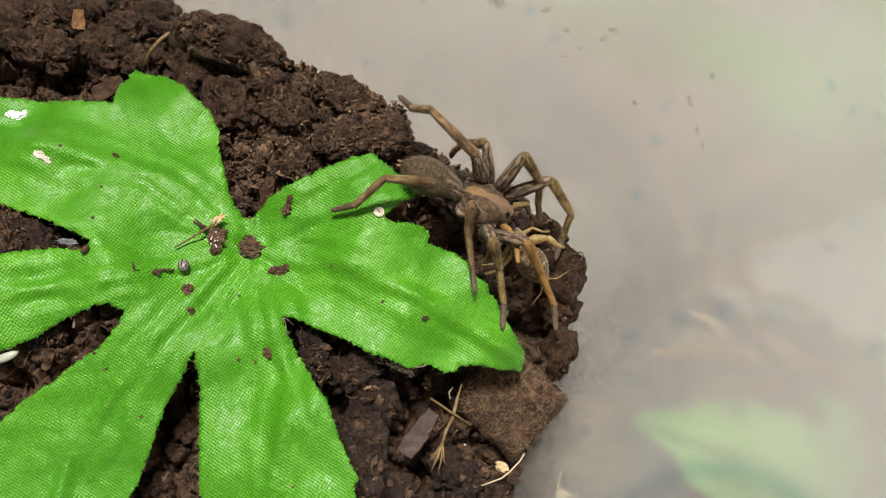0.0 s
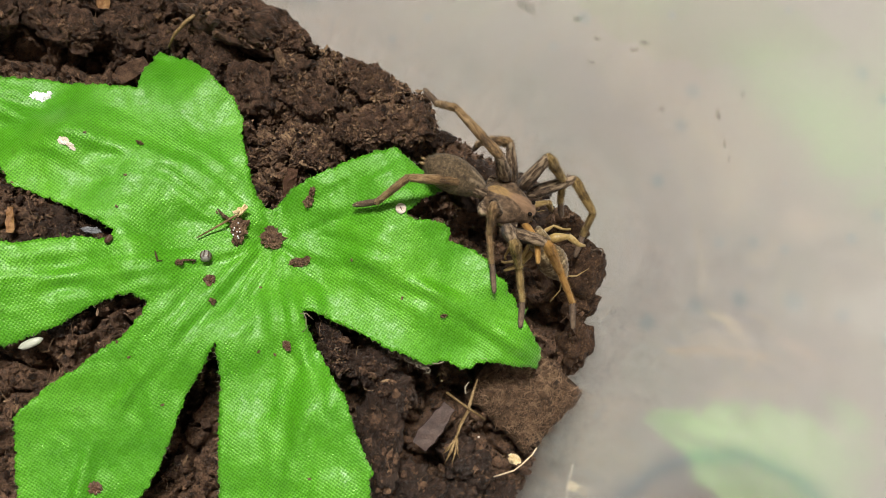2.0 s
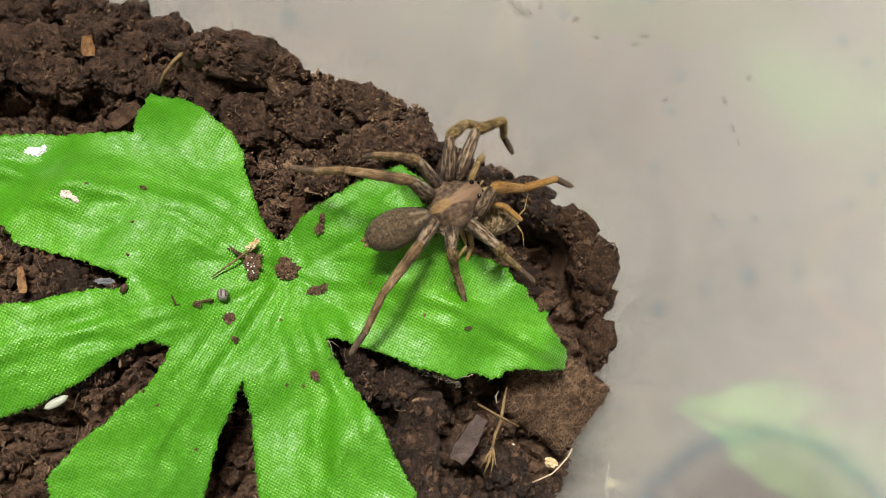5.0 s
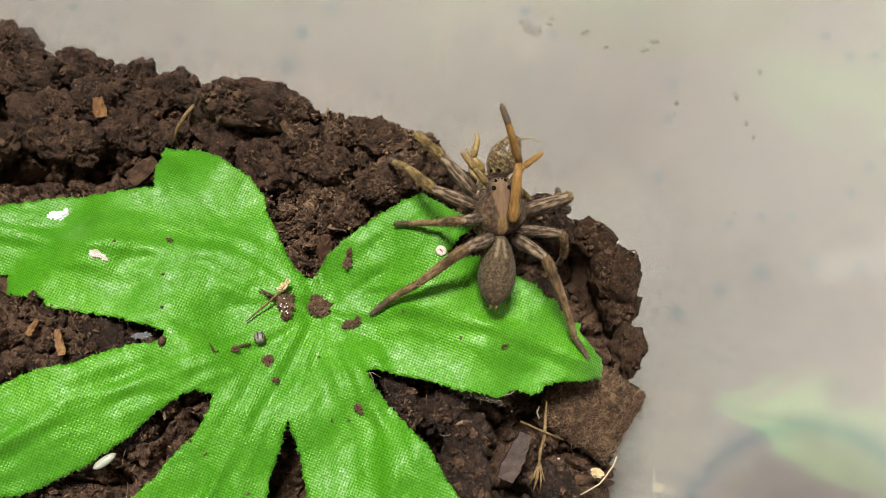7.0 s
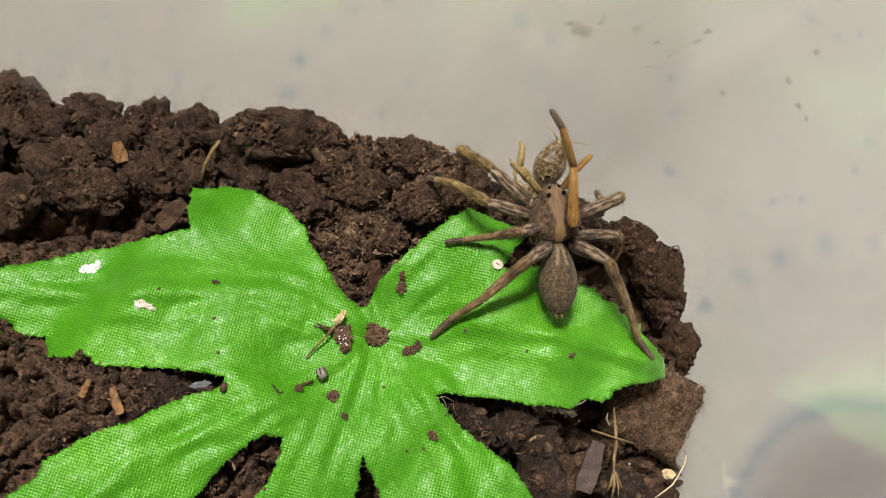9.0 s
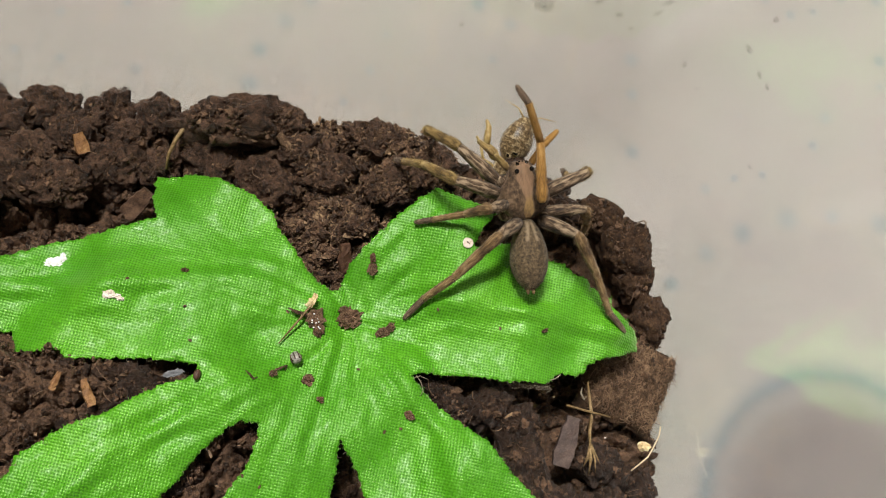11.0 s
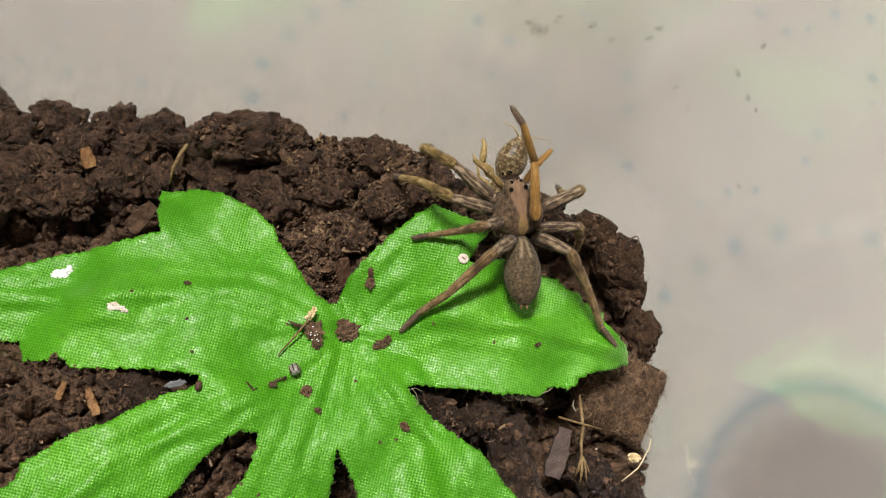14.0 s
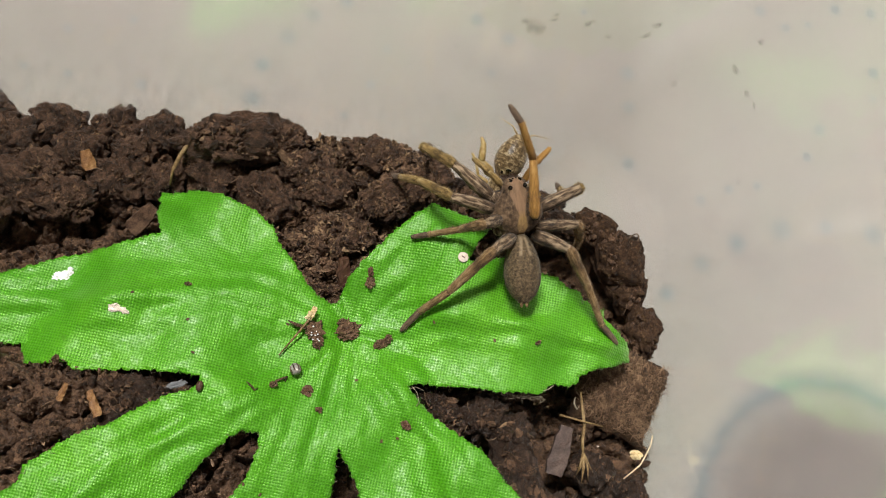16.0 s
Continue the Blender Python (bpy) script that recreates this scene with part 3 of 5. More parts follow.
LOBE_EAST = [(-2.1, 3.9), (-1, 8), (2, 12.1), (5.1, 15.7), (8.4, 18.8), (10.9, 20.7), (14.2, 19.8), (17.6, 18.9), (20.1, 17.6), (18, 14.9), (16.6, 12.1), (18.2, 11.5), (20.9, 12.9),
             (23.7, 13.2), (24.3, 11.4), (27, 11.5), (29.1, 11.7), (31.1, 11.3), (33.6, 9.5), (35.2, 9.4), (35.8, 8.3), (37.7, 7.9), (38.6, 6.7), (40, 7.1), (40.2, 5.7),
             (43.5, 3.4), (45, 2.7), (46, 1.4), (46, -.2), (43, -1.3), (38.7, -2.6), (36.6, -3.8), (36, -5), (34.6, -5.6),
             (32, -5.5), (29.1, -7.4), (25.2, -7.4), (24, -7.8), (19.5, -7.4), (14.7, -7.4), (10.6, -7.5), (9.1, -8.1)]
LOBE_SOUTH_EAST = [(11.8, -10.8), (16, -14), (20.2, -16.5), (24.2, -20.8), (27.5, -23.7), (28.7, -24.5), (29, -26.5), (30.8, -29.2), (31.9, -30.1), (31, -40), (28, -50), (24, -58),
                   (19, -52), (12.6, -41.6), (9.1, -35.9), (5.4, -28.6), (2.6, -22.5), (-.3, -17.9)]
LOBE_SOUTH = [(-.7, -27), (0, -33.2), (.3, -39.6), (-.4, -43.7), (.2, -48.2), (-1, -55), (-5, -64), (-12, -58), (-18, -48), (-21.8, -40.3), (-21.1, -38.1), (-19.5, -34.1),
              (-16.9, -30), (-15.1, -26.3), (-13, -23), (-11.8, -19.1), (-11.8, -16.7), (-14.1, -16.5)]
LOBE_SOUTH_WEST = [(-16.5, -18.2), (-19.4, -21.5), (-21.4, -24.8), (-23.6, -27.4), (-26.4, -30.6), (-33, -36), (-42, -40), (-50, -42), (-49, -37), (-47.3, -30.4), (-46.2, -28.3),
                   (-43.2, -26), (-42.9, -23.7), (-40, -21.4), (-36.7, -19), (-32.6, -17.2), (-29.3, -14.7), (-25.7, -12.6), (-22, -11.2), (-21, -10.3)]
LOBE_WEST = [(-21.1, -9.5), (-23.2, -9.2), (-28.8, -9.1), (-34.4, -9.6), (-39.2, -10), (-39.9, -8.8), (-46, -9.6), (-47.4, -6.7), (-51.6, -6.9), (-52.5, -5.2), (-55.1, -4.8),
             (-57.8, -3.5), (-56.4, -.7), (-58.4, 1.1), (-57.4, 2), (-51.4, 4.1), (-43.9, 7.4), (-35.5, 10), (-29.9, 12.2), (-31, 15.7), (-31.2, 19.8), (-26.3, 20.6), (-22.4, 19.9)]
LOBE_WEST += [(-18.5, 18.5), (-16.1, 17.7), (-13, 15.1), (-11.8, 12.5), (-9.2, 9.5), (-7.3, 6.9), (-5.3, 4.9), (-3.6, 3.8)]
MARGIN = np.array(LOBE_EAST + LOBE_SOUTH_EAST + LOBE_SOUTH + LOBE_SOUTH_WEST + LOBE_WEST)
RIBS = [[(0, 0), (14, 3), (30, 3), (44, 1)], [(2, -2), (14, -16), (20, -34), (24, -56)], [(-2, -4), (-7, -20), (-10, -40), (-5, -62)],
        [(-3, -3), (-16, -13), (-32, -24), (-48, -40)], [(-3, 1), (-18, 4), (-36, 1), (-56, -1)], [(3, 3), (9, 12), (13, 18)]]


def within(x, y, poly):
    """Even-odd test for many places at once."""
    x, y = np.asarray(x), np.asarray(y)
    hit = np.zeros(x.shape, bool)
    for (ax, ay), (bx, by) in zip(poly, np.roll(poly, -1, 0)):
        if ay == by:
            continue
        hit ^= ((ay > y) != (by > y)) & (x < (bx - ax) * (y - ay) / (by - ay) + ax)
    return hit


def rib_distance(x, y):
    best, along = 99.0, 0.0
    for rib in RIBS:
        run = 0.0
        for (ax, ay), (bx, by) in zip(rib, rib[1:]):
            ux, uy = bx - ax, by - ay
            l = math.hypot(ux, uy)
            t = min(max(((x - ax) * ux + (y - ay) * uy) / (l * l), 0), 1)
            d = math.hypot(x - ax - t * ux, y - ay - t * uy)
            if d < best:
                best, along = d, run + t * l
            run += l
    return best, along


def leaf_height(x, y):
    d, along = rib_distance(x, y)
    fold = abs(math.sin(math.pi * (along - 0.8 * d) / 5.2 + 0.6 * noise.noise(Vector((x * .2, y * .2, 1)))))
    h = sag(x, y) + 0.45 - 0.17 * math.sqrt(min(d, 6.0) ** 2 + 0.2) + 0.24 * math.exp(-(d / 0.7) ** 2) - 0.12 * math.exp(-((d - 1.4) / 0.7) ** 2)
    h += 0.11 * math.sin(2.1 * d + 1.5 * noise.noise(Vector((x * .15, y * .15, 8)))) * math.exp(-d / 5.0) * min(along / 8, 1)
    r, turn = math.hypot(x, y), math.atan2(y, x)
    h += 0.42 * (0.5 - abs(math.sin(6.0 * turn + 1.1 * noise.noise(Vector((x * .12, y * .12, 5)))))) * math.exp(-((r - 7) / 7) ** 2)
    p = Vector((x * 0.16, y * 0.16, 3.1))
    h += 0.56 * noise.noise(Vector((along * 0.13, d * 0.62 + 0.8 * noise.noise(p), 2.2))) * math.exp(-d / 4.5) * min(along / 6, 1)
    h += 0.15 * (fold ** 0.6 - 0.5) * min(d / 2.5, 1.0)
    h += 1.3 * noise.noise(p * 0.8) + 0.17 * noise.noise(p * 2.3) + 0.17 * (0.4 - abs(noise.noise(p * 2.6))) + 0.10 * (0.4 - abs(noise.noise(p * 4.4))) + 0.06 * noise.noise(p * 7.0)
    return h


def artificial_leaf():
    from_margin, rng = [], random.Random(8)
    for i, p in enumerate(MARGIN):
        q = MARGIN[(i + 1) % len(MARGIN)]
        side = np.array((p[1] - q[1], q[0] - p[0])) / np.hypot(*(q - p))
        n = max(int(np.hypot(*(q - p)) / 0.24), 1)
        for k in range(n):
            c = p + (q - p) * k / n
            j = 0.26 * noise.noise(Vector((c[0] * 1.1, c[1] * 1.1, 0))) + 0.13 * noise.noise(Vector((c[0] * 3.1, c[1] * 3.1, 5))) + rng.choice((-0.10, 0.0, 0.08))
            from_margin.append(c + side * j)
    edge = np.array(from_margin)
    gx, gy = np.meshgrid(np.arange(-59, 47, 0.52), np.arange(-65, 21.5, 0.52))
    gx, gy = gx.ravel() + np.random.uniform(-.08, .08, gx.size), gy.ravel() + np.random.uniform(-.1, .1, gy.size)
    keep = within(gx, gy, edge)
    inner = np.stack([gx[keep], gy[keep]], 1)
    near = np.array([np.min((edge[:, 0] - x) ** 2 + (edge[:, 1] - y) ** 2) for x, y in inner])
    inner = inner[near > 0.12]
    pts = [Vector(p) for p in np.concatenate([edge, inner])]
    n = len(edge)
    out = delaunay_2d_cdt(pts, [(i, (i + 1) % n) for i in range(n)], [list(range(n))], 1, 1e-5)
    v = [(p.x, p.y, leaf_height(p.x, p.y)) for p in out[0]]
    faces = [f for f in out[2]]
    leaf = tagged(new("artificial_leaf"), "bright green woven fabric leaf with five jagged lobes, lying on soil", "artificial leaf")
    ob = part("blade", (v, faces), LEAF, leaf)
    sol = ob.modifiers.new("cloth", "SOLIDIFY")
    sol.thickness, sol.offset = 0.00028, -1
    # loose threads on the cut edge
    threads = []
    for _ in range(800):
        i = rng.randrange(len(edge))
        x, y = edge[i]
        z = leaf_height(x, y)
        a, l = rng.uniform(0, 6.3), rng.uniform(0.12, 0.45)
        p = [(x, y, z), (x + l * .5 * math.cos(a), y + l * .5 * math.sin(a), z + .1), (x + l * math.cos(a + .4), y + l * math.sin(a + .4), z - .1)]
        threads.append(tube(p, 0.045, 3))
    tagged(part("frayed_edge", merged(threads), LEAF, leaf, "frayed green threads"), kind="stuff")
    fluff = []
    for _ in range(240):
        x, y = edge[rng.randrange(len(edge))]
        z, a, l = leaf_height(x, y), rng.uniform(0, 6.3), rng.uniform(0.3, 1.0)
        fluff.append(tube([(x, y, z), (x + l * .5 * math.cos(a), y + l * .5 * math.sin(a), z + .15), (x + l * math.cos(a + .9), y + l * math.sin(a + .9), z - .05)], 0.026, 3))
    tagged(part("edge_fluff", merged(fluff), LINT, leaf, "pale fluff caught on the cut edge"), kind="stuff")


artificial_leaf()


# ---- the soil ----
SOIL_LIE = [(-9.5, 32, 33), (-29, 26, 30), (-39.8, 13.4, 29), (0, 31, 35), (8, 28, 38), (-12, 23, 34), (-41, 33, 24), (-34, 18, 29), (-60, 33, 23), (-3, 12, 37), (-35, -15, 45), (-24, -29, 43), (-15, -19.5, 44), (-17.5, -23, 43.5),
            (31, -23, 34), (37, -27, 28), (36, -15, 33), (43, -14, 31), (50, -15, 31), (51, -24, 28), (52, -32, 29), (49, -4, 35), (53, 6, 32), (44, 20, 34), (48, 24, 30), (30, 22, 30), (24, 16.5, 22), (19, 27, 27), (24, 27, 27), (30, 16, 20), (39, 14.5, 21), (34, 17, 20), (42, 11, 24), (44, 6, 27), (41, 20, 21)]
SOIL_LIE += [(0, -10, 37), (-20, 0, 36), (20, -5, 39), (1, -28, 35), (-60, -10, 43), (-60, -60, 44), (30, -60, 40), (36.5, 19, 12), (20, 26, 36), (36, 24, 15), (41, 18, 11), (32, 17, 14), (40, 14, 13), (27, 16, 15)]
LIE = np.array(SOIL_LIE, float)


def lie(x, y):
    d2 = (LIE[:, 0] - x) ** 2 + (LIE[:, 1] - y) ** 2 + 6
    w = d2 ** -1.7
    return float((w * LIE[:, 2]).sum() / w.sum())


def soil_height(x, y, under):
    p = Vector((x, y, 0))
    h = lie(x, y)
    h += 2.3 * noise.noise(p * 0.13) + 1.8 * (0.5 - noise.voronoi(p * 0.16)[0][0])
    h += 2.0 * noise.fractal(p * 0.33, 0.75, 2.1, 5) - 4.6 * max(0.0, 0.15 - abs(noise.noise(p * 0.24 + Vector((7, 3, 1))))) / 0.15
    if under:
        h = min(h, sag(x, y) - 2.2)
    return h


def potting_soil():
    step = 0.42
    jit = random.Random(2)
    xs, ys = np.arange(-80, X1 + 0.1, step), np.arange(-62, Y1 + 0.1, step)
    gx, gy = np.meshgrid(xs, ys)
    cover = within(gx, gy, MARGIN) | within(gx + 1.5, gy, MARGIN) | within(gx - 1.5, gy, MARGIN) | within(gx, gy + 1.5, MARGIN) | within(gx, gy - 1.5, MARGIN)
    idx, v, f = -np.ones(gx.shape, int), [], []
    for i in range(gx.shape[0]):
        for j in range(gx.shape[1]):
            x, y = float(gx[i, j]), float(gy[i, j])
            gap = 1.2 + 0.5 * (1 + noise.noise(Vector((x * 0.14, y * 0.14, 9))))
            d = inside(x, y, gap)
            if d < 0:
                continue
            h = soil_height(x, y, cover[i, j]) - 2.2 * math.exp(-d / 0.9)
            idx[i, j] = len(v)
            v.append((x + jit.uniform(-.15, .15), y + jit.uniform(-.15, .15), h + jit.uniform(-.13, .13)))
    edges = {}
    for i in range(gx.shape[0] - 1):
        for j in range(gx.shape[1] - 1):
            q = (idx[i, j], idx[i, j + 1], idx[i + 1, j + 1], idx[i + 1, j])
            if min(q) < 0:
                continue
            f.append(tuple(int(a) for a in q))
            for a, b in zip(q, q[1:] + q[:1]):
                edges[(a, b)] = edges.get((a, b), 0) + 1
    rim = [(a, b) for a, b in edges if (b, a) not in edges]
    low = {}
    for a, b in rim:
        for c in (a, b):
            if c not in low:
                low[c] = len(v)
                # the face is steep in the corner behind the spider, undercut elsewhere
                steep = v[c][0] > 13 and v[c][1] > 5
                v.append((v[c][0] * 0.96, v[c][1] * 0.99, 2.4) if steep else (v[c][0] * 0.88, v[c][1] * 0.8 if v[c][1] > 0 else v[c][1], 2.4))
        f.append((int(b), int(a), low[a], low[b]))
    s = tagged(part("potting_soil", (v, f), SOIL), "dark brown moist peat soil in a plastic box", "soil", kind="stuff")
    return s


potting_soil()


MASK_X, MASK_Y = np.meshgrid(np.arange(-90, 70, 0.5), np.arange(-80, 50, 0.5))
MASK = within(MASK_X, MASK_Y, MARGIN)


def covered(x, y):
    """Whether the cloth leaf lies over a place."""
    return bool(MASK[int(round((y + 80) * 2)), int(round((x + 90) * 2))])


def top_at(x, y):
    """The height of the soil at a place."""
    return soil_height(x, y, covered(x, y))


# ---- clods and chips ----
CLODS = []


def clod(x, y, z, size, turn, seed, label, material=CLOD, sub=5, tilt=0, rough=0.34, name="soil_clod", knobs=0.9):
    rng = random.Random(seed)
    CLODS.append((x, y, z, size, turn))
    v, f = lump(rng, size, sub, rough, seed * 1.37, 1.35)
    mean = sum(size) / 3
    k = [1 + min(max(knobs / mean * noise.fractal(Vector(p) * 0.6 + Vector((seed, 0, 0)), 0.95, 2.1, 6), -.35), .2) + rng.uniform(-.07, .07) / mean for p in v]
    sh = v * np.array(k)[:, None], f
    ob = part(name, sh, material, None, label, place(x, y, z, tilt, 0, turn))
    return tagged(ob, category="soil clod", group="soil clods")


clod(-19, 29.6, 36.0, (9.5, 4.0, 4.2), 8, 1, "long dark brown clod of peat by the plastic wall")
clod(-62, 29.5, 25, (6.4, 5.2, 6.5), 20, 2, "tall knobbly dark brown clod of peat by the wall")
clod(-49.5, 30.4, 25, (4.8, 3.8, 4.6), -10, 3, "rounded brown clod of peat by the wall")
clod(-40.5, 30.6, 26.5, (4.4, 3.6, 4.5), 30, 54, "knobbly brown clod of peat by the wall")
clod(-32.5, 30.8, 29, (3.6, 3.2, 4), 60, 55, "reddish brown clod of peat by the wall")
clod(47.2, 18.6, 31, (4.4, 5.4, 5.0), 25, 6, "rounded dark fibrous clod of peat beside a hollow", FIBROUS, rough=0.20, knobs=0.42)
clod(43.0, 23.6, 30.0, (4.6, 3.0, 3.8), -35, 56, "curved dark brown clod of peat over a hollow", FIBROUS, rough=0.22, knobs=0.42)
clod(49.6, 13.2, 29.5, (3.4, 3.4, 3.4), 10, 57, "crumbly brown clod of peat by the wall", FIBROUS, rough=0.30, knobs=0.6)
clod(52.0, 6.5, 31, (2.6, 4.6, 3.4), 10, 7, "fibrous brown clod of peat by the wall", FIBROUS, rough=0.36, knobs=0.7)
clod(35, -26, 37, (4.2, 4, 3.6), 20, 8, "round dark clod of peat", WET_SHADE_CLOD)
clod(28.5, -22, 42, (3.6, 8, 3.4), 25, 9, "long dark brown clod of peat beside the leaf", WET_SHADE_CLOD)
clod(45, -24, 33, (3.4, 3.4, 3), 0, 10, "dark brown clod of peat", WET_SHADE_CLOD)
clod(50, -27, 30, (4, 4, 3.5), 0, 11, "dark brown clod of peat by the wall", WET_SHADE_CLOD)
clod(16, -11.2, 42, (4.2, 2.2, 2), -40, 12, "smooth dark olive pebble-like clod in the leaf's gap", WET_SHADE_CLOD)
clod(-38, 22, 30, (5, 4, 3.8), 15, 13, "brown crumbly clod of peat behind the leaf")
clod(-51, 20, 30, (6.5, 5, 4.2), -25, 14, "brown crumbly clod of peat behind the leaf")
clod(-22, 24, 32, (4.5, 3.8, 3), 35, 15, "brown crumbly clod of peat behind the leaf")
clod(-6, 24, 35, (4.8, 3.6, 2.6), -15, 16, "brown crumbly clod of peat behind the leaf")
clod(-30, -13, 43, (3.6, 3, 2.6), 15, 17, "dark clod of peat in the leaf's gap", WET_SHADE_CLOD)
clod(-22, -24, 42, (3.4, 3, 2.6), 75, 18, "dark clod of peat in the leaf's gap", WET_SHADE_CLOD)
clod(10.5, 26, 37.5, (4.6, 3.6, 2.8), 25, 19, "fibrous brown clod of peat under the spider")
clod(-58, 12, 34, (5, 4, 3.4), 30, 21, "brown clod of peat behind the leaf")
clod(-66, 20, 29, (5.4, 5, 4.4), 70, 22, "large knobbly brown clod of peat")
clod(2, 30, 35.5, (4.2, 3.0, 2.8), -10, 23, "fibrous brown clod of peat by the wall")
clod(-31, 22.5, 31, (3.4, 2.8, 2.4), 45, 24, "small brown clod of peat behind the leaf")
clod(22, -11, 42, (3.4, 2.6, 2.4), 45, 25, "dark clod of peat in the leaf's gap", WET_SHADE_CLOD)
clod(27, -13.5, 41, (3.8, 3.0, 2.6), -25, 26, "dark clod of peat in the leaf's gap", WET_SHADE_CLOD)
clod(42, -18.5, 35, (3.0, 3.4, 2.6), 30, 27, "dark brown clod of peat beside the straw", WET_SHADE_CLOD)
clod(-56, 26, 29, (4.6, 3.8, 4.0), 15, 28, "smooth dark clod of peat behind the leaf")
clod(-45, 25.5, 29, (4.0, 3.2, 3.6), -35, 29, "smooth dark clod of peat behind the leaf")
clod(-36.5, 26.5, 30, (3.2, 2.8, 3.2), 25, 30, "reddish brown clod of peat behind the leaf")
clod(-45, 17, 32, (4.6, 3.4, 3.0), 10, 31, "broad brown clod of peat behind the leaf")
clod(-14.5, 20.5, 35, (4.6, 3.4, 3.0), -30, 32, "broad dark clod of peat behind the leaf")
clod(-10, 26.5, 36, (3.6, 2.6, 2.4), 20, 33, "dark brown clod of peat below the long clod")
clod(5, 23, 37.5, (5.0, 3.4, 2.6), 38, 34, "broad dark brown clod of peat behind the leaf")
clod(0, 15.5, 38, (3.0, 2.4, 2.0), 60, 35, "dark brown clod of peat between two lobes")
clod(-25.5, 25.5, 32, (3.6, 2.8, 2.8), -20, 36, "dark crumbly clod of peat behind the leaf")
clod(-70, 12, 33, (5.0, 4.0, 3.6), 0, 37, "brown clod of peat behind the leaf")
clod(-27.5, -13.0, 43.5, (2.6, 2.2, 2.0), 0, 38, "dark clod of peat in the leaf's gap", WET_SHADE_CLOD)
clod(-33.5, -17, 43, (3.2, 2.2, 2.2), 40, 39, "dark clod of peat in the leaf's gap", WET_SHADE_CLOD)
clod(40, -26, 35.5, (2.6, 2.6, 2.4), 10, 40, "smooth round dark clod of peat beside the straw", WET_SHADE_CLOD)
clod(46, -19.5, 33.5, (2.6, 2.4, 2.2), 60, 41, "round dark clod of peat by the wall", WET_SHADE_CLOD)
clod(51, -21.5, 31.5, (2.6, 3.4, 2.8), 15, 42, "dark crumbly clod of peat by the wall", WET_SHADE_CLOD)
clod(36.8, 24.8, 27, (5.0, 2.6, 3.6), -15, 58, "dark clod of peat behind a hollow", WET_SHADE_CLOD, rough=0.26, knobs=0.5)
clod(33.8, 28.0, 26.6, (3.8, 2.2, 3.2), 0, 59, "dark clod of peat behind a hollow", WET_SHADE_CLOD, rough=0.26, knobs=0.5)
clod(16.6, 28.4, 29.6, (2.4, 1.3, 1.3), 15, 60, "dark torn crumb of peat at the soil's broken edge", WET_SHADE_CLOD)
# the hollow's deep shade, put into the colour of three clods on its floor
clod(36.5, 16, 14, (4.2, 3.8, 3.2), 20, 43, "clod of peat deep in a hollow, coloured dark for the shade there", WET_SHADE_CLOD)
clod(32, 20, 16, (3.6, 3.4, 3.0), 60, 44, "clod of peat deep in a hollow, coloured dark for the shade there", WET_SHADE_CLOD)
clod(41.5, 12.5, 17, (3.4, 3.6, 3.0), 10, 45, "clod of peat deep in a hollow, coloured dark for the shade there", WET_SHADE_CLOD)
clod(26, 24.5, 29.5, (4.4, 3.6, 3.2), 5, 20, "dark brown clod of peat at the wall", WET_SHADE_CLOD)


def ground_at(x, y):
    """The top of soil and clods at a place."""
    h = top_at(x, y)
    for cx, cy, cz, (a, b, c), turn in CLODS:
        dx, dy = x - cx, y - cy
        if dx * dx + dy * dy < max(a, b) ** 2:
            ct, st = math.cos(radians(turn)), math.sin(radians(turn))
            q = ((dx * ct + dy * st) / a) ** 2 + ((dy * ct - dx * st) / b) ** 2
            if q < 0.85:
                h = max(h, cz + 0.92 * c * math.sqrt(1 - q))
    return h


def shard(rng, sub):
    """A broken angular grain of unit size."""
    v, f = BALLS[sub]
    v = v * np.array([rng.uniform(0.55, 1.35) for _ in v])[:, None]
    return v * np.array((1.25, rng.uniform(.6, 1), rng.uniform(.45, .9))), f


def crumbs(name, count, lo, hi, material, label, seed, flat=1.0, sub=1, long=1.0, power=2.5, bed=None):
    """Loose broken grains strewn over the soil."""
    rng = random.Random(seed)
    kinds = [shard(rng, sub) for k in range(16)]
    out, tries = [], 0
    while len(out) < count and tries < count * 8:
        tries += 1
        x0, x1, y0, y1 = bed or (-78, X1, -52, Y1)
        x, y = rng.uniform(x0, x1), rng.uniform(y0, y1)
        r = lo + (hi - lo) * rng.random() ** power
        if inside(x, y, 1.9 + r) < 0 or (covered(x, y) and rng.random() < 0.93):
            continue
        h = ground_at(x, y)
        if h > top_at(x, y) + 0.8 and rng.random() < (0.35 if r > 0.4 else 0.1):
            continue
        sh = kinds[rng.randrange(16)]
        sh = (sh[0] * np.array((r * long, r, r * flat)), sh[1])
        m = spun(rng) if flat > 0.5 else Euler((rng.uniform(-.8, .8), rng.uniform(-.8, .8), rng.uniform(0, 6.3))).to_matrix()
        out.append(turned(sh, m, (x, y, h + r * 0.2 * flat)))
    tagged(part(name, merged(out), material, None, label, None, False), category="soil", kind="stuff")


crumbs("soil_crumbs", 9000, 0.22, 0.9, CRUMB, "loose dark brown crumbs of peat on the soil", 11, 0.8, 2, 1.0, 3.0)
crumbs("coir_flakes", 3200, 0.12, 0.42, FLAKE, "small pale brown flakes of coir among the soil", 12, 0.2, 1, 2.0)
crumbs("coir_flakes", 5200, 0.14, 0.55, FLAKE, "crumbly bed of brown coir flakes between two lobes of the leaf", 14, 0.25, 1, 1.8, 2.0, (-11, 15, 6, 35))
crumbs("soil_grains", 5200, 0.16, 0.62, CRUMB, "crumbly brown grains of peat between two lobes of the leaf", 15, 0.8, 1, 1.2, 2.0, (-11, 15, 6, 35))
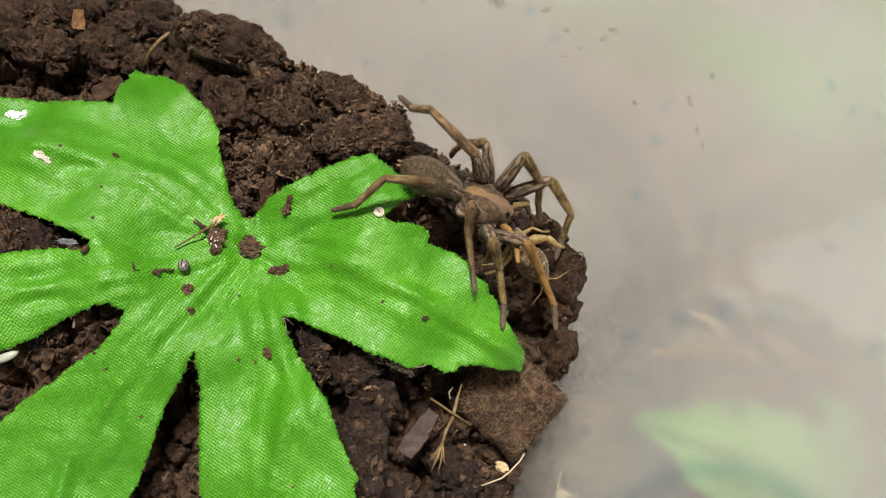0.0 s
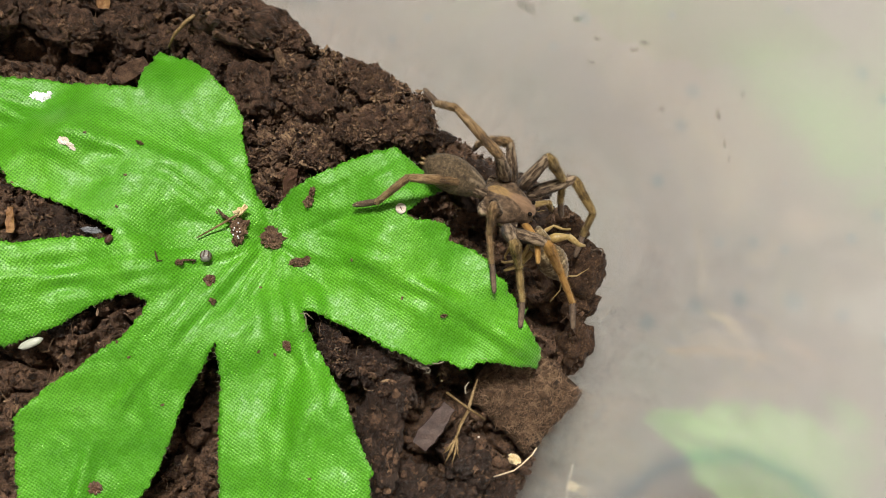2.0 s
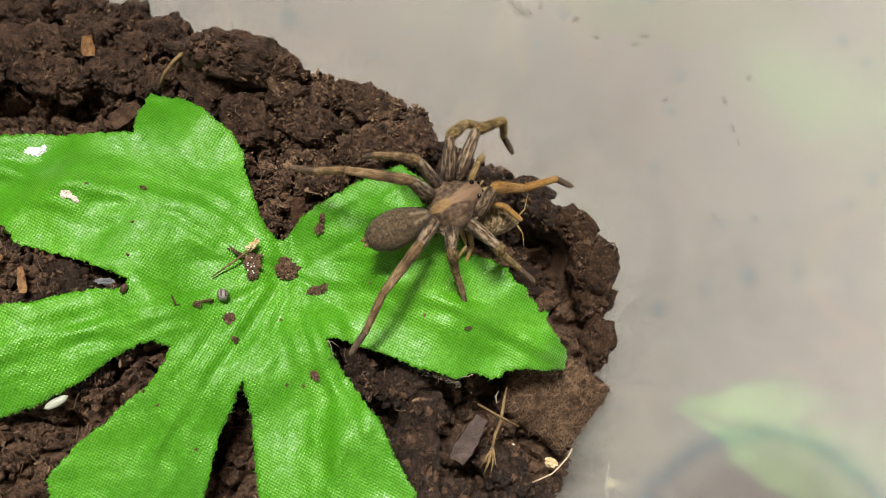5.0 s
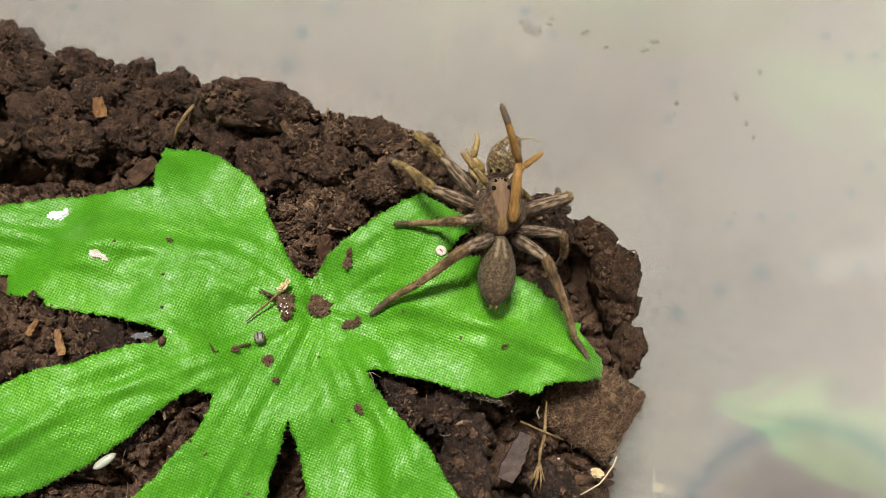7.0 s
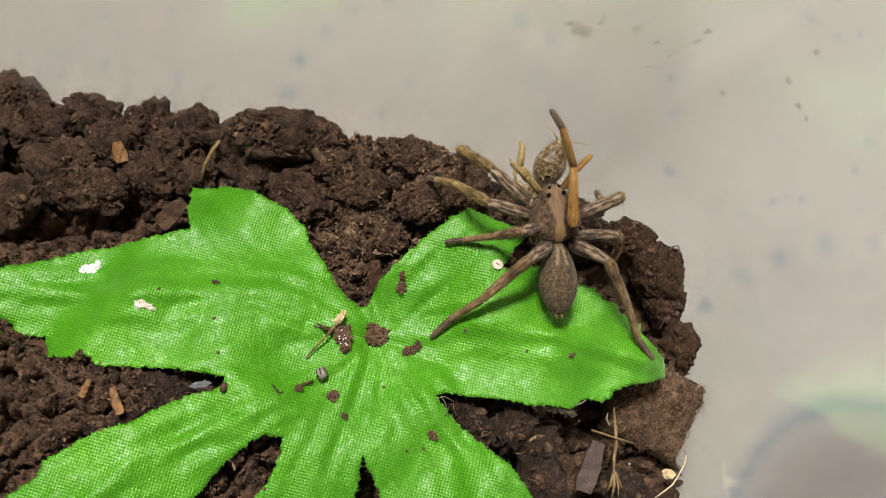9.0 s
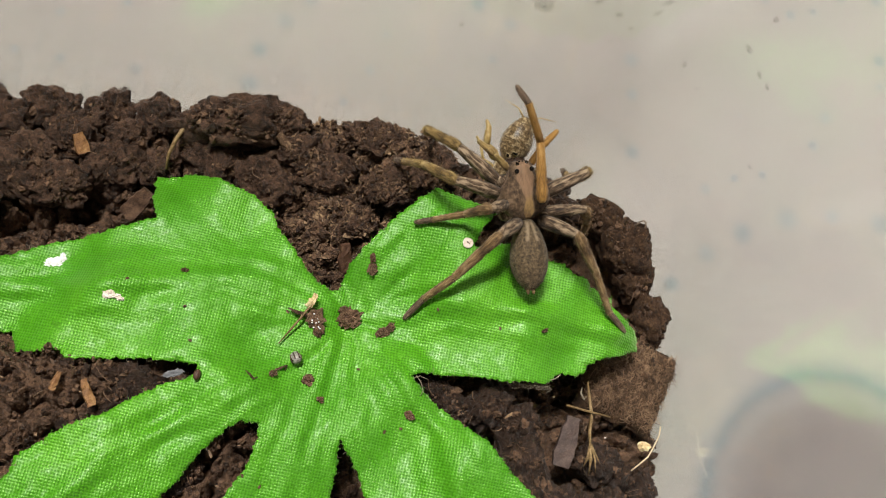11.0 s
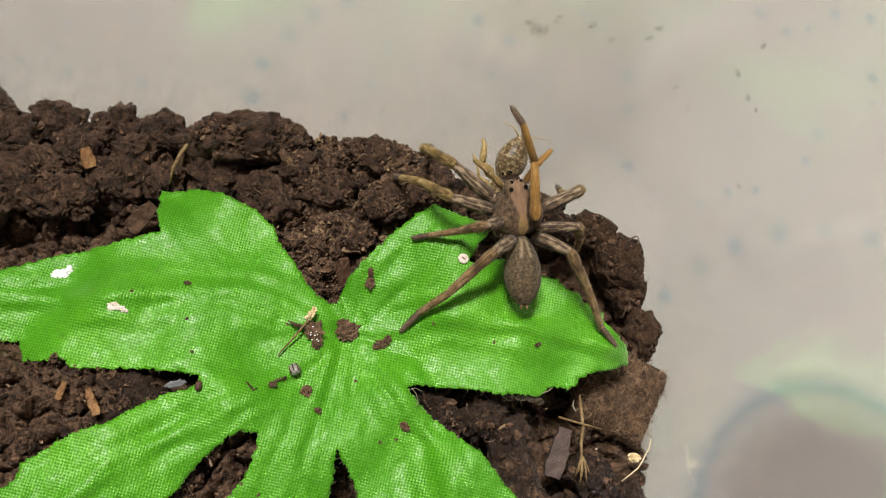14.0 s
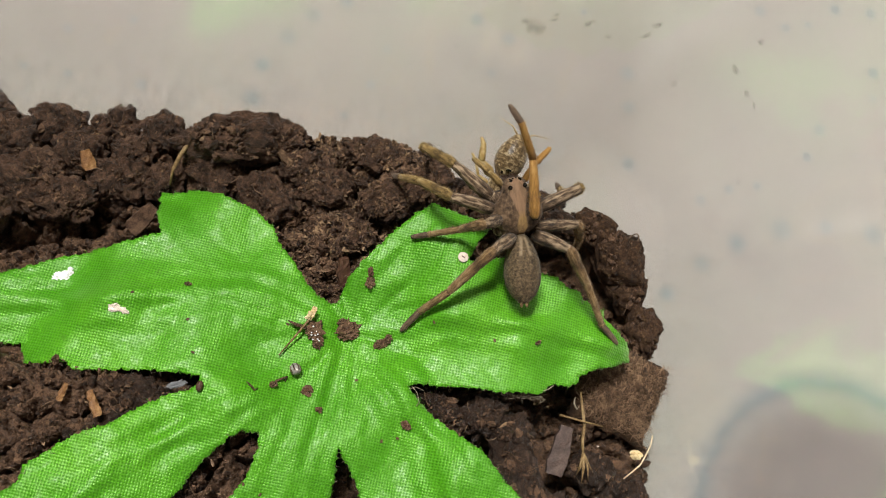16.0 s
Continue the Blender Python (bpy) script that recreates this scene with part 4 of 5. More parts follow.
crumbs("soil_grains", 30000, 0.08, 0.36, CRUMB, "fine dark grains of peat on the soil", 13, 0.8, 1)


def fibres(name, count, material, label, seed, region=None, base=None, length=(1.5, 5), radius=0.06):
    rng = random.Random(seed)
    out = []
    while len(out) < count:
        x0, x1, y0, y1 = region or (-75, X1, -50, Y1)
        x, y = rng.uniform(x0, x1), rng.uniform(y0, y1)
        if inside(x, y, 3.5) < 0 or covered(x, y):
            continue
        z = ground_at(x, y) + 0.3
        a, l, c = rng.uniform(0, 6.3), rng.uniform(*length), rng.uniform(-1.6, 1.6)
        pts = []
        for k in range(5):
            pts.append((x, y, z + rng.uniform(-.2, .45)))
            x, y, a = x + l / 4 * math.cos(a), y + l / 4 * math.sin(a), a + c / 4 + rng.uniform(-.25, .25)
        out.append(tube(pts, radius * rng.uniform(0.6, 1.3), 4))
    return merged(out)


tagged(part("soil_fibres", fibres("soil_fibres", 800, FIBRE, "", 21, length=(1.0, 3.2), radius=0.04), FIBRE, None, "fine pale brown root fibres in the soil"), category="soil", kind="stuff")


def coir_chip():
    """A square scrap of matted coconut fibre."""
    n = 40
    v, f = [], []
    for side in (1, -1):
        for i in range(n):
            for j in range(n):
                a, b = i / (n - 1) * 2 - 1, j / (n - 1) * 2 - 1
                e = max(abs(a), abs(b))
                z = side * 2.2 * (1 - e ** 6) + 0.7 * noise.fractal(Vector((a * 6, b * 6, side)), 0.8, 2, 5)
                w = 1 + 0.10 * noise.noise(Vector((a * 2.2, b * 2.2, 4))) + 0.04 * noise.noise(Vector((a * 9, b * 9, 2)))
                v.append((a * 7.6 * w, b * 7.0 * w, z))
    for s in (0, n * n):
        for i in range(n - 1):
            for j in range(n - 1):
                a = s + i * n + j
                q = (a, a + n, a + n + 1, a + 1)
                f.append(q if s == 0 else q[::-1])
    ring = [i for i in range(n)] + [i * n + n - 1 for i in range(1, n)] + [(n - 1) * n + j for j in range(n - 2, -1, -1)] + [i * n for i in range(n - 2, 0, -1)]
    for a, b in zip(ring, ring[1:] + ring[:1]):
        f.append((a, b, b + n * n, a + n * n))
    chip = tagged(new("coir_chip"), "square brown scrap of matted coconut fibre on the soil", "coir chip")
    chip.matrix_basis = place(47.2, -4.5, 33.6, 4, 8, -18)
    part("mat", (v, f), COIR, chip)
    rng = random.Random(31)
    hairs = []
    for _ in range(2400):
        x, y, a, l = rng.uniform(-6.4, 6.4), rng.uniform(-5.9, 5.9), rng.uniform(0, 6.3), rng.uniform(.5, 2.1)
        z = 2.2 * (1 - max(abs(x / 7.6), abs(y / 7)) ** 6) + rng.uniform(-.2, .25)
        c = rng.uniform(-2.2, 2.2)
        hairs.append(tube([(x, y, z), (x + l * .5 * math.cos(a), y + l * .5 * math.sin(a), z + rng.uniform(-.1, .4)), (x + l * math.cos(a + c), y + l * math.sin(a + c), z)], rng.uniform(.02, .06), 4))
    tagged(part("fibre", merged(hairs), FIBRE, chip, "loose pale coconut fibres"), kind="stuff")


coir_chip()


def slab(length, width, thick, seed, taper=0.7):
    """A split chip of bark with uneven edges."""
    rings = []
    for k in range(9):
        s = k / 8
        w = width * (taper + (1 - taper) * math.sin(math.pi * min(s + 0.15, 1))) * (1 + 0.22 * noise.noise(Vector((s * 6, seed, 0))))
        o = 0.25 * noise.noise(Vector((s * 3, seed, 7)))
        rings.append([(a * w / 2 + o, (s - 0.5) * length, b * thick / 2 + 0.15 * noise.noise(Vector((a * 3, s * 6, seed))))
                      for a, b in ((-1, -.6), (-.9, .7), (-.3, 1), (.4, .9), (.92, .7), (1, -.6), (.3, -1), (-.4, -1))])
    return loft(rings)


tagged(part("bark_chip", slab(7.8, 3.3, 1.0, 2), BARK, None, "flat grey-brown chip of bark on the soil", place(35.2, -15.3, 40.6, 6, -8, -12), False), category="bark chip", group="bark chips")
tagged(part("bark_chip", slab(5.4, 3.0, 0.9, 5), CLOD, None, "brown chip of bark behind the leaf", place(-33.5, 15.2, 33.5, 20, 10, -35), False), category="bark chip", group="bark chips")
tagged(part("bark_chip", slab(3.8, 1.3, 0.8, 8), ORANGE_CHIP, None, "orange-brown sliver of bark on dark soil", place(-34.8, -14.6, 47.2, 0, 15, 25), False), category="bark chip", group="bark chips")
tagged(part("bark_chip", slab(4.5, 2.2, 0.9, 9), RED_CHIP, None, "reddish brown chip of bark by the leaf", place(-1.6, 9, 41.6, 35, 10, 20), False), category="bark chip", group="bark chips")
tagged(part("bark_chip", slab(3.2, 2.2, 0.8, 15), ORANGE_CHIP, None, "orange-brown crumb of bark behind the leaf", place(-43.0, 23.6, 33.6, 20, 15, 30), False), category="bark chip", group="bark chips")
tagged(part("bark_chip", slab(2.6, 0.9, 0.6, 18), ORANGE_CHIP, None, "thin orange-brown sliver of bark on dark soil", place(-39.2, -13.4, 46.6, 0, 20, -15), False), category="bark chip", group="bark chips")
tagged(part("bark_chip", slab(3, 1.6, 0.7, 12), FLAKE, None, "pale brown chip of bark behind the leaf", place(-12.5, 27, 38, 25, 10, 60), False), category="bark chip", group="bark chips")


def straw_sprig():
    s = tagged(new("straw_sprig"), "dry straw sprig with a split end lying on the soil", "straw")
    s.matrix_basis = place(38.8, -12, 39.5)
    part("stem", tube([(-.5, 6.2, .6), (-.3, 4, 1), (.2, 1, 1.1), (.1, -1.5, .8), (.5, -4.2, .5)], [.12, .25, .28, .27, .20], 7), STRAW, s)
    part("crossing_straw", tube([(-4.2, 2.2, 1.7), (-1, 1.6, 1.9), (3.2, 1.0, 1.3)], [.20, .19, .13], 7), STRAW, s)
    for k, (x, y, w) in enumerate(((-.4, -6.8, .26), (.5, -8.0, .30), (1.6, -7.6, .20), (2.3, -6.2, .12), (-.9, -5.8, .10))):
        part("split_end", tube([(.3 + k * .1, -3.4, .6), (x * .6 + .2, -5.6, .7 + .1 * k), (x, y, .1)], [w * .6, w, .05], 5), STRAW, s)
    part("curled_husk", tube([(-1.6, 5.2, 1.2), (-1.9, 4.2, 1.6), (-1.4, 3.3, 1.8), (-1.0, 3.8, 1.5)], [.06, .16, .16, .05], 6), LINT, s, "pale shiny husk")


straw_sprig()


def strand(name, pts, r, material, label, category):
    tagged(part(name, tube(pts, r, 6), material, None, label), category=category)


strand("root_hair", [(52.3, -11.5, 36.6), (52.0, -13, 36.8), (51.3, -15, 36.2), (50.6, -16.4, 36), (49.4, -17.6, 35.6), (48.2, -18.8, 35)], 0.14, ROOT, "thin pale curved root on the soil", "root")
strand("dry_twig", [(-25.4, 29.6, 36.0), (-26.6, 29.2, 36.6), (-27.9, 27.6, 36.4), (-29.0, 25.4, 36.0), (-29.8, 23.2, 35.2), (-30.0, 21.2, 34)], [0.16, 0.30, 0.36, 0.34, 0.28, 0.14], STRAW, "thin dry bent twig on dark soil", "twig")
strand("dry_twig", [(-52, 25, 33), (-50.5, 23, 33.2), (-49.6, 20.5, 32.5), (-49, 18, 31.5)], 0.25, FLAKE, "thin brown twig on dark soil", "twig")
for row, nm in (([(9.4, -8.2, 48.6), (10.2, -9.0, 48.4), (10.8, -10.2, 47.6), (10.4, -11.2, 46.6)], 0.06), ([(9.0, -8.6, 48.2), (9.9, -8.2, 48.8), (11.2, -8.6, 48.4)], 0.05),
                ([(29.6, -7.0, 46.0), (31.0, -6.4, 46.2), (31.6, -5.8, 46.6)], 0.08)):
    strand("lint_thread", row, nm, LINT, "pale lint thread caught on the leaf's cut edge", "thread")


def lint_tuft(x0, x1, y, z, count, seed):
    """A tuft of pale fluff, many short curled threads."""
    rng = random.Random(seed)
    out = []
    for _ in range(count):
        x, a, l = rng.uniform(x0, x1), rng.uniform(0, 6.3), rng.uniform(.4, 1.3)
        p, q = (x, y + rng.uniform(-.5, .5), z + rng.uniform(-.4, .4)), rng.uniform(-2, 2)
        out.append(tube([p, (p[0] + l * .5 * math.cos(a), p[1] + l * .4 * math.sin(a), p[2] + .2), (p[0] + l * math.cos(a + q), p[1] + l * .6 * math.sin(a + q), p[2])], 0.035, 4))
    tagged(part("lint_tuft", merged(out), LINT, None, "pale fluffy lint caught under the leaf's cut edge"), category="lint")


lint_tuft(25.0, 30.2, -7.7, 45.6, 70, 15)
strand("curled_fibre", [(47.2, 21.6, 34.6), (48.0, 22.4, 35.3), (48.6, 22.7, 35.6), (49.0, 22.4, 35.6), (49.1, 21.7, 35.2), (48.9, 21.0, 34.6)], 0.14, TARSUS, "small dark curled fibre on a clod", "fibre")


def grain(name, x, y, z, size, material, label, seed, turn=0, category="crumb", group=""):
    tagged(part(name, lump(random.Random(seed), size, 4, 0.7, seed * 2.1, 2.0), material, None, label, place(x, y, z, 0, 0, turn), False), category=category, group=group)


def on_leaf(x, y):
    return leaf_height(x, y)


grain("yellow_grit", 50, -14.8, 35.6, (.9, .75, .6), GRIT, "pale yellow crumbly grit on the soil", 41, category="grit")
grain("white_grit", 43, -14, 36.4, (.17, .11, .10), PALE, "tiny white grit on the soil", 42, category="grit")
grain("white_grit", 33.5, -8.5, 38.2, (.16, .11, .10), GRIT, "tiny pale grit on the soil", 43, category="grit")
for n, (x, y, sx, sy, mat, lab, turn) in enumerate((
        (-.1, -.1, 1.55, 1.25, CLOD, "dark soil crumb on the green leaf", 20), (5.0, -1.7, 1.15, .6, CLOD, "dark brown soil crumb on the green leaf", 30),
        (-5.4, -10, .75, .7, RED_CHIP, "round red-brown crumb on the green leaf", 0), (9.3, -13.8, .75, .52, RED_CHIP, "red-brown crumb on the green leaf", -30),
        (-10.6, -9.6, .55, .42, CLOD, "dark soil crumb on the green leaf", 25),
        (-3.6, -12.6, .5, .4, RED_CHIP, "small brown crumb on the green leaf", 0), (28.5, 0.4, .45, .24, CLOD, "small dark crumb on the green leaf", 40),
        (2.2, 9.0, .36, .62, RED_CHIP, "red-brown chip on the leaf's edge", 10), (-24.6, 4.2, .5, .28, CLOD, "small dark crumb on the green leaf", 0),
        (-1.2, 1.1, .7, .5, CLOD, "small dark crumb beside a larger one", 15), (6.0, -0.9, .7, .5, CLOD, "small dark crumb on the green leaf", 70), (2.4, 7.4, .6, .8, CLOD, "dark crumb on the leaf's edge", 0),
        (-6.8, -44.8, 1.1, .8, RED_CHIP, "red-brown crumb on the green leaf", 0))):
    grain("leaf_crumb", x, y, on_leaf(x, y) + 0.25, (sx, sy, .35 + .35 * sy), mat, lab, 50 + n, turn, group="crumbs on the leaf")
for n, (x, y) in enumerate([(-40 + 4.1 * k + 5 * math.sin(k * 2.3), -14 + 16 * math.sin(k * 1.7)) for k in range(19)]):
    if within(np.array([x]), np.array([y]), MARGIN)[0]:
        grain("leaf_crumb", x, y, on_leaf(x, y) + 0.08, (.24, .15, .12), CLOD, "tiny dark crumb on the green leaf", 80 + n, n * 40, group="crumbs on the leaf")
def dropping(name, x, y, bits, material, label, seed):
    """A dried ragged splash of several small lumps."""
    rng = random.Random(seed)
    out = []
    for dx, dy, a, b in bits:
        sh = lump(rng, (a, b, .22), 4, 0.75, rng.random() * 9, 2.2)
        out.append(turned(sh, Matrix.Identity(3), (dx, dy, on_leaf(x + dx, y + dy) + .08)))
    tagged(part(name, merged(out), material, None, label, place(x, y, 0), False), category="dropping")


def leaf_strand(pts, r, label):
    """A thin dark fibre that lies on the leaf."""
    strand("dark_fibre", [(x, y, on_leaf(x, y) + 0.12 + h) for x, y, h in pts], r, CLOD, label, "fibre")


leaf_strand([(-10.8, -9.9, 0), (-10.2, -9.0, .2), (-9.3, -8.5, .4), (-8.7, -8.2, .2), (-8.9, -8.9, 0)], [.16, .2, .16, .14, .08], "thin wiggling dark fibre on the green leaf")
leaf_strand([(-14.4, -9.6, 0), (-13.9, -10.0, .2), (-13.2, -10.7, .1), (-12.7, -10.4, 0)], [.08, .16, .18, .08], "short thin dark fibre on the green leaf")
dropping("white_dropping", -43.6, 4.3, ((0, 0, .95, .75), (.9, .6, .55, .5), (1.0, 1.2, .3, .35), (-.7, -.3, .5, .4)), CHALK, "ragged white dropping on the green leaf", 61)
dropping("pale_dropping", -33.9, -0.7, ((-.5, 0, .75, .5), (.5, -.1, .7, .3), (1.2, -.4, .4, .22), (-.4, .4, .4, .25)), PALE, "ragged pinkish white dropping on the green leaf", 62)
grain("dark_streak", 15.6, 12.1, on_leaf(15.6, 12.1) + 0.36, (.30, .075, .06), RED_CHIP, "thin red-brown streak on a pale disc", 64, -35, "streak")


def barrel_seed():
    s = tagged(new("ribbed_seed"), "tiny grey ribbed barrel-shaped seed on the green leaf", "seed")
    s.matrix_basis = place(-7.6, -7, on_leaf(-7.6, -7) + 0.7, 60, 0, 25)
    rings = [[(r * math.cos(a), r * math.sin(a), z) for a in np.linspace(0, 6.283, 14, endpoint=False)] for r, z in ((.4, -.85), (.65, -.62), (.76, -.2), (.76, .26), (.65, .62), (.4, .8))]
    part("shell", loft(rings), GREY_SEED, s)
    for k in range(7):
        a = k * 6.283 / 7
        part("rib", tube([(.68 * math.cos(a), .68 * math.sin(a), -.58), (.80 * math.cos(a), .80 * math.sin(a), 0), (.68 * math.cos(a), .68 * math.sin(a), .58)], .10, 5), CLOD, s, "dark rib")


barrel_seed()


def stalk_stub():
    s = tagged(new("dry_stalk"), "dry bent yellow stalk lying in the middle of the leaf", "stalk")
    z = on_leaf(-6, 1)
    part("stem", tube([(-6.0, 1.2, z + 1.6), (-6.6, .2, z + 1.5), (-8.0, -1.9, z + 1.2), (-10.2, -5.1, z + .9)], [.26, .20, .17, .10], 7), STRAW, s)
    knob = merged([turned(lump(random.Random(4), (.95, .5, .5), 3, .8, 3, 2), Matrix.Rotation(1.1, 3, "Z"), (-6.0, 1.5, z + 1.7)), turned(lump(random.Random(5), (.45, .3, .3), 3, .8, 5, 2), Matrix.Rotation(.3, 3, "Z"), (-6.5, .9, z + 1.8))])
    part("knob", knob, GRIT, s, "pale split knob", None, False)
    part("side_shoot", tube([(-6.6, -.6, z + 1.0), (-8.2, -.3, z + 1.0), (-9.4, .2, z + .9)], [.36, .3, .1], 6), CLOD, s, "dark side shoot")
    crust = merged([turned(lump(random.Random(6), (1.1, 1.4, .7), 4, .7, 8, 2), Matrix.Identity(3), (-5.3, -1.0, z + .6)), turned(lump(random.Random(7), (.7, .9, .5), 4, .7, 9, 2), Matrix.Identity(3), (-4.7, -2.6, z + .6))])
    part("soil_crust", crust, CLOD, s, "dark brown crust of soil", None, False)
    rng = random.Random(9)
    specks = [turned(lump(rng, (.14, .12, .1), 2, .6, k, 2), Matrix.Identity(3), (-5.1 + rng.uniform(-.7, .7), -1.3 + rng.uniform(-1.3, 1.3), z + 1.25)) for k in range(9)]
    part("specks", merged(specks), CHALK, s, "tiny white specks")


stalk_stub()


def bead(name, x, y, z, size, turn, material, label, category):
    rings = []
    for k in range(9):
        s = k / 8 * 2 - 1
        r = math.sqrt(max(1 - s * s, 0.002))
        rings.append([(size[0] * s, size[1] * r * math.cos(a), size[2] * r * math.sin(a) + 0.12 * size[1] * s * s) for a in np.linspace(0, 6.283, 12, endpoint=False)])
    tagged(part(name, loft(rings), material, None, label, place(x, y, z, 0, 0, turn)), category=category)


bead("pale_disc", 15.6, 12.1, on_leaf(15.6, 12.1) + 0.15, (.85, .82, .22), 0, PALE, "small round pale disc on the green leaf", "dropping")
bead("larva", -24.2, -29.4, 45.9, (1.9, .65, .6), 48, LARVA, "waxy white larva beside the leaf", "larva")
grain("wet_membrane", -24.2, -10.9, 45.8, (1.2, .40, .15), MEMBRANE, "small wet translucent membrane under the leaf's edge", 66, 20, "membrane")
bead("dark_pellet", -20.9, -10.9, 47.6, (.8, .5, .5), 80, RED_CHIP, "small dark brown pellet at the leaf's edge", "pellet")


# ---- the spider ----
def hairs_on(rings, count, length, seed, lean=0.6):
    """Short hairs on a lofted skin, leaning towards the last ring."""
    rng = random.Random(seed)
    v, f = [], []
    for _ in range(2 * count):
        i, j = rng.randrange(1, len(rings) - 1), rng.randrange(len(rings[0]))
        n, w = (j + 1) % len(rings[0]), rng.random()
        a = np.array(rings[i][j]) * (1 - w) + np.array(rings[i][n]) * w
        q = np.array(rings[i + 1][j]) * (1 - w) + np.array(rings[i + 1][n]) * w
        p = a + (q - a) * rng.random()
        out = a - np.mean(rings[i], 0)
        out /= max(np.linalg.norm(out), 1e-6)
        along = q - a
        along /= max(np.linalg.norm(along), 1e-6)
        d = out + along * lean + np.array([rng.uniform(-.4, .4) for _ in range(3)])
        d *= length * rng.uniform(.25, .85) / np.linalg.norm(d)
        s = np.cross(d, out + np.array([.01, .02, .03]))
        s *= 0.027 / max(np.linalg.norm(s), 1e-6)
        k = len(v)
        v += [p - s, p + s, p + d]
        f.append((k, k + 1, k + 2))
    return np.array(v), f


def limb(name, length, stations, material, parent, seed, hair=0.35, count=150, label=""):
    """A leg joint along +y: stations are (share of length, half width, half height, lift)."""
    rings = [[(w * math.cos(a), s * length, h * math.sin(a) + lift) for a in np.linspace(0, 2 * math.pi, 10, endpoint=False)] for s, w, h, lift in stations]
    return part(name, merged([loft(rings), hairs_on(rings, count, hair, seed)]), material, parent, label)


FEMUR_SHAPE = [(-.04, .25, .25, 0), (0, .55, .6, 0), (.12, .85, 1.0, .12), (.35, .92, 1.08, .22), (.65, .80, .92, .2), (.88, .66, .74, .08), (.98, .6, .66, 0), (1.03, .35, .4, 0)]
TIBIA_SHAPE = [(-.05, .35, .35, 0), (0, .6, .66, .05), (.12, .72, .78, .14), (.26, .66, .70, .1), (.32, .58, .62, .03), (.45, .66, .70, .08), (.75, .58, .6, .05), (.96, .48, .5, 0), (1.02, .25, .28, 0)]
META_SHAPE = [(-.03, .25, .25, 0), (0, .47, .5, 0), (.3, .49, .5, .03), (.7, .45, .45, 0), (1, .42, .42, 0), (1.03, .22, .24, 0)]
TARSUS_SHAPE = [(-.03, .25, .25, 0), (0, .40, .40, 0), (.4, .44, .43, 0), (.8, .38, .37, 0), (.97, .27, .26, 0), (1.04, .1, .1, 0)]

# where each leg's joints stand: hip, knee, end of the shin, ankle, toe; before and after the spider turns
LEGS = {
    "L1": ((7.9, 6.7, 5.9, 3.7), [(32.4, 23.1, 46.4), (37.9, 28.7, 45.6), (43.4, 25.8, 43.0), (44.3, 22.8, 38.0), (44.7, 19.2, 37.5)],
           [(18.6, 20.7, 52.2), (12.1, 24.9, 53.4), (7.7, 28.3, 49.6), (9.0, 29.7, 44.1), (10.3, 31.5, 41.1)]),
    "L2": ((7.9, 7.7, 5.6, 3.4), [(30.8, 23.5, 46.7), (31.9, 28.1, 53.0), (36.2, 27.5, 46.7), (38.0, 25.4, 41.8), (39.6, 23.7, 39.3)],
           [(19.2, 19.1, 51.9), (11.7, 19.6, 54.4), (7.7, 23.0, 48.9), (5.7, 24.6, 43.9), (4.7, 25.7, 40.8)]),
    "L3": ((6.7, 6.0, 5.2, 3.0), [(29.3, 23.6, 46.7), (26.1, 28.1, 50.4), (23.1, 28.3, 45.3), (22.2, 28.1, 40.1), (22.2, 27.8, 37.2)],
           [(20.1, 17.7, 51.5), (16.6, 15.5, 56.8), (14.1, 15.6, 51.3), (10.2, 15.1, 47.8), (7.7, 14.7, 46.2)]),
    "L4": ((7.6, 9.5, 6.4, 4.3), [(28.0, 23.5, 47.0), (25.2, 24.8, 53.9), (16.5, 28.5, 53.1), (13.5, 29.3, 47.5), (10.8, 31.1, 44.6)],
           [(22.2, 15.3, 51.2), (18.2, 11.8, 56.6), (13.2, 6.0, 51.0), (10.0, 3.4, 46.1), (7.8, 0.6, 43.7)]),
    "R1": ((6.3, 8.4, 6.6, 4.1), [(32.9, 16.6, 46.2), (37.5, 16.8, 50.4), (42.4, 14.8, 43.9), (46.9, 11.8, 40.1), (48.8, 8.1, 40.1)],
           [(24.5, 21.4, 52.2), (23.9, 17.6, 57.2), (22.6, 25.8, 58.9), (19.3, 29.2, 63.5), (18.0, 32.4, 61.3)]),
    "R2": ((7.4, 7.7, 5.9, 4.0), [(31.4, 16.7, 46.4), (32.5, 14.4, 53.3), (35.8, 12.2, 46.7), (38.9, 7.9, 44.2), (40.2, 4.2, 44.9)],
           [(25.6, 20.1, 51.9), (31.7, 23.8, 53.7), (32.5, 24.7, 46.1), (32.8, 27.1, 40.7), (33.2, 29.1, 37.2)]),
    "R3": ((6.4, 5.9, 4.7, 4.5), [(29.4, 17.8, 46.7), (27.6, 18.2, 52.8), (29.3, 14.5, 48.6), (31.8, 10.8, 47.0), (33.9, 6.9, 47.9)],
           [(25.8, 17.4, 51.5), (32.0, 18.3, 53.1), (34.2, 17.7, 47.7), (35.3, 17.1, 43.1), (35.6, 16.4, 38.7)]),
    "R4": ((6.6, 8.8, 7.1, 4.3), [(27.1, 20.0, 47.0), (21.8, 19.3, 50.8), (14.6, 15.8, 54.3), (12.0, 11.3, 49.4), (9.0, 9.6, 46.8)],
           [(25.6, 16.2, 51.2), (30.2, 13.7, 55.3), (35.4, 8.9, 50.1), (39.1, 4.6, 45.9), (42.3, 2.1, 44.5)]),
}


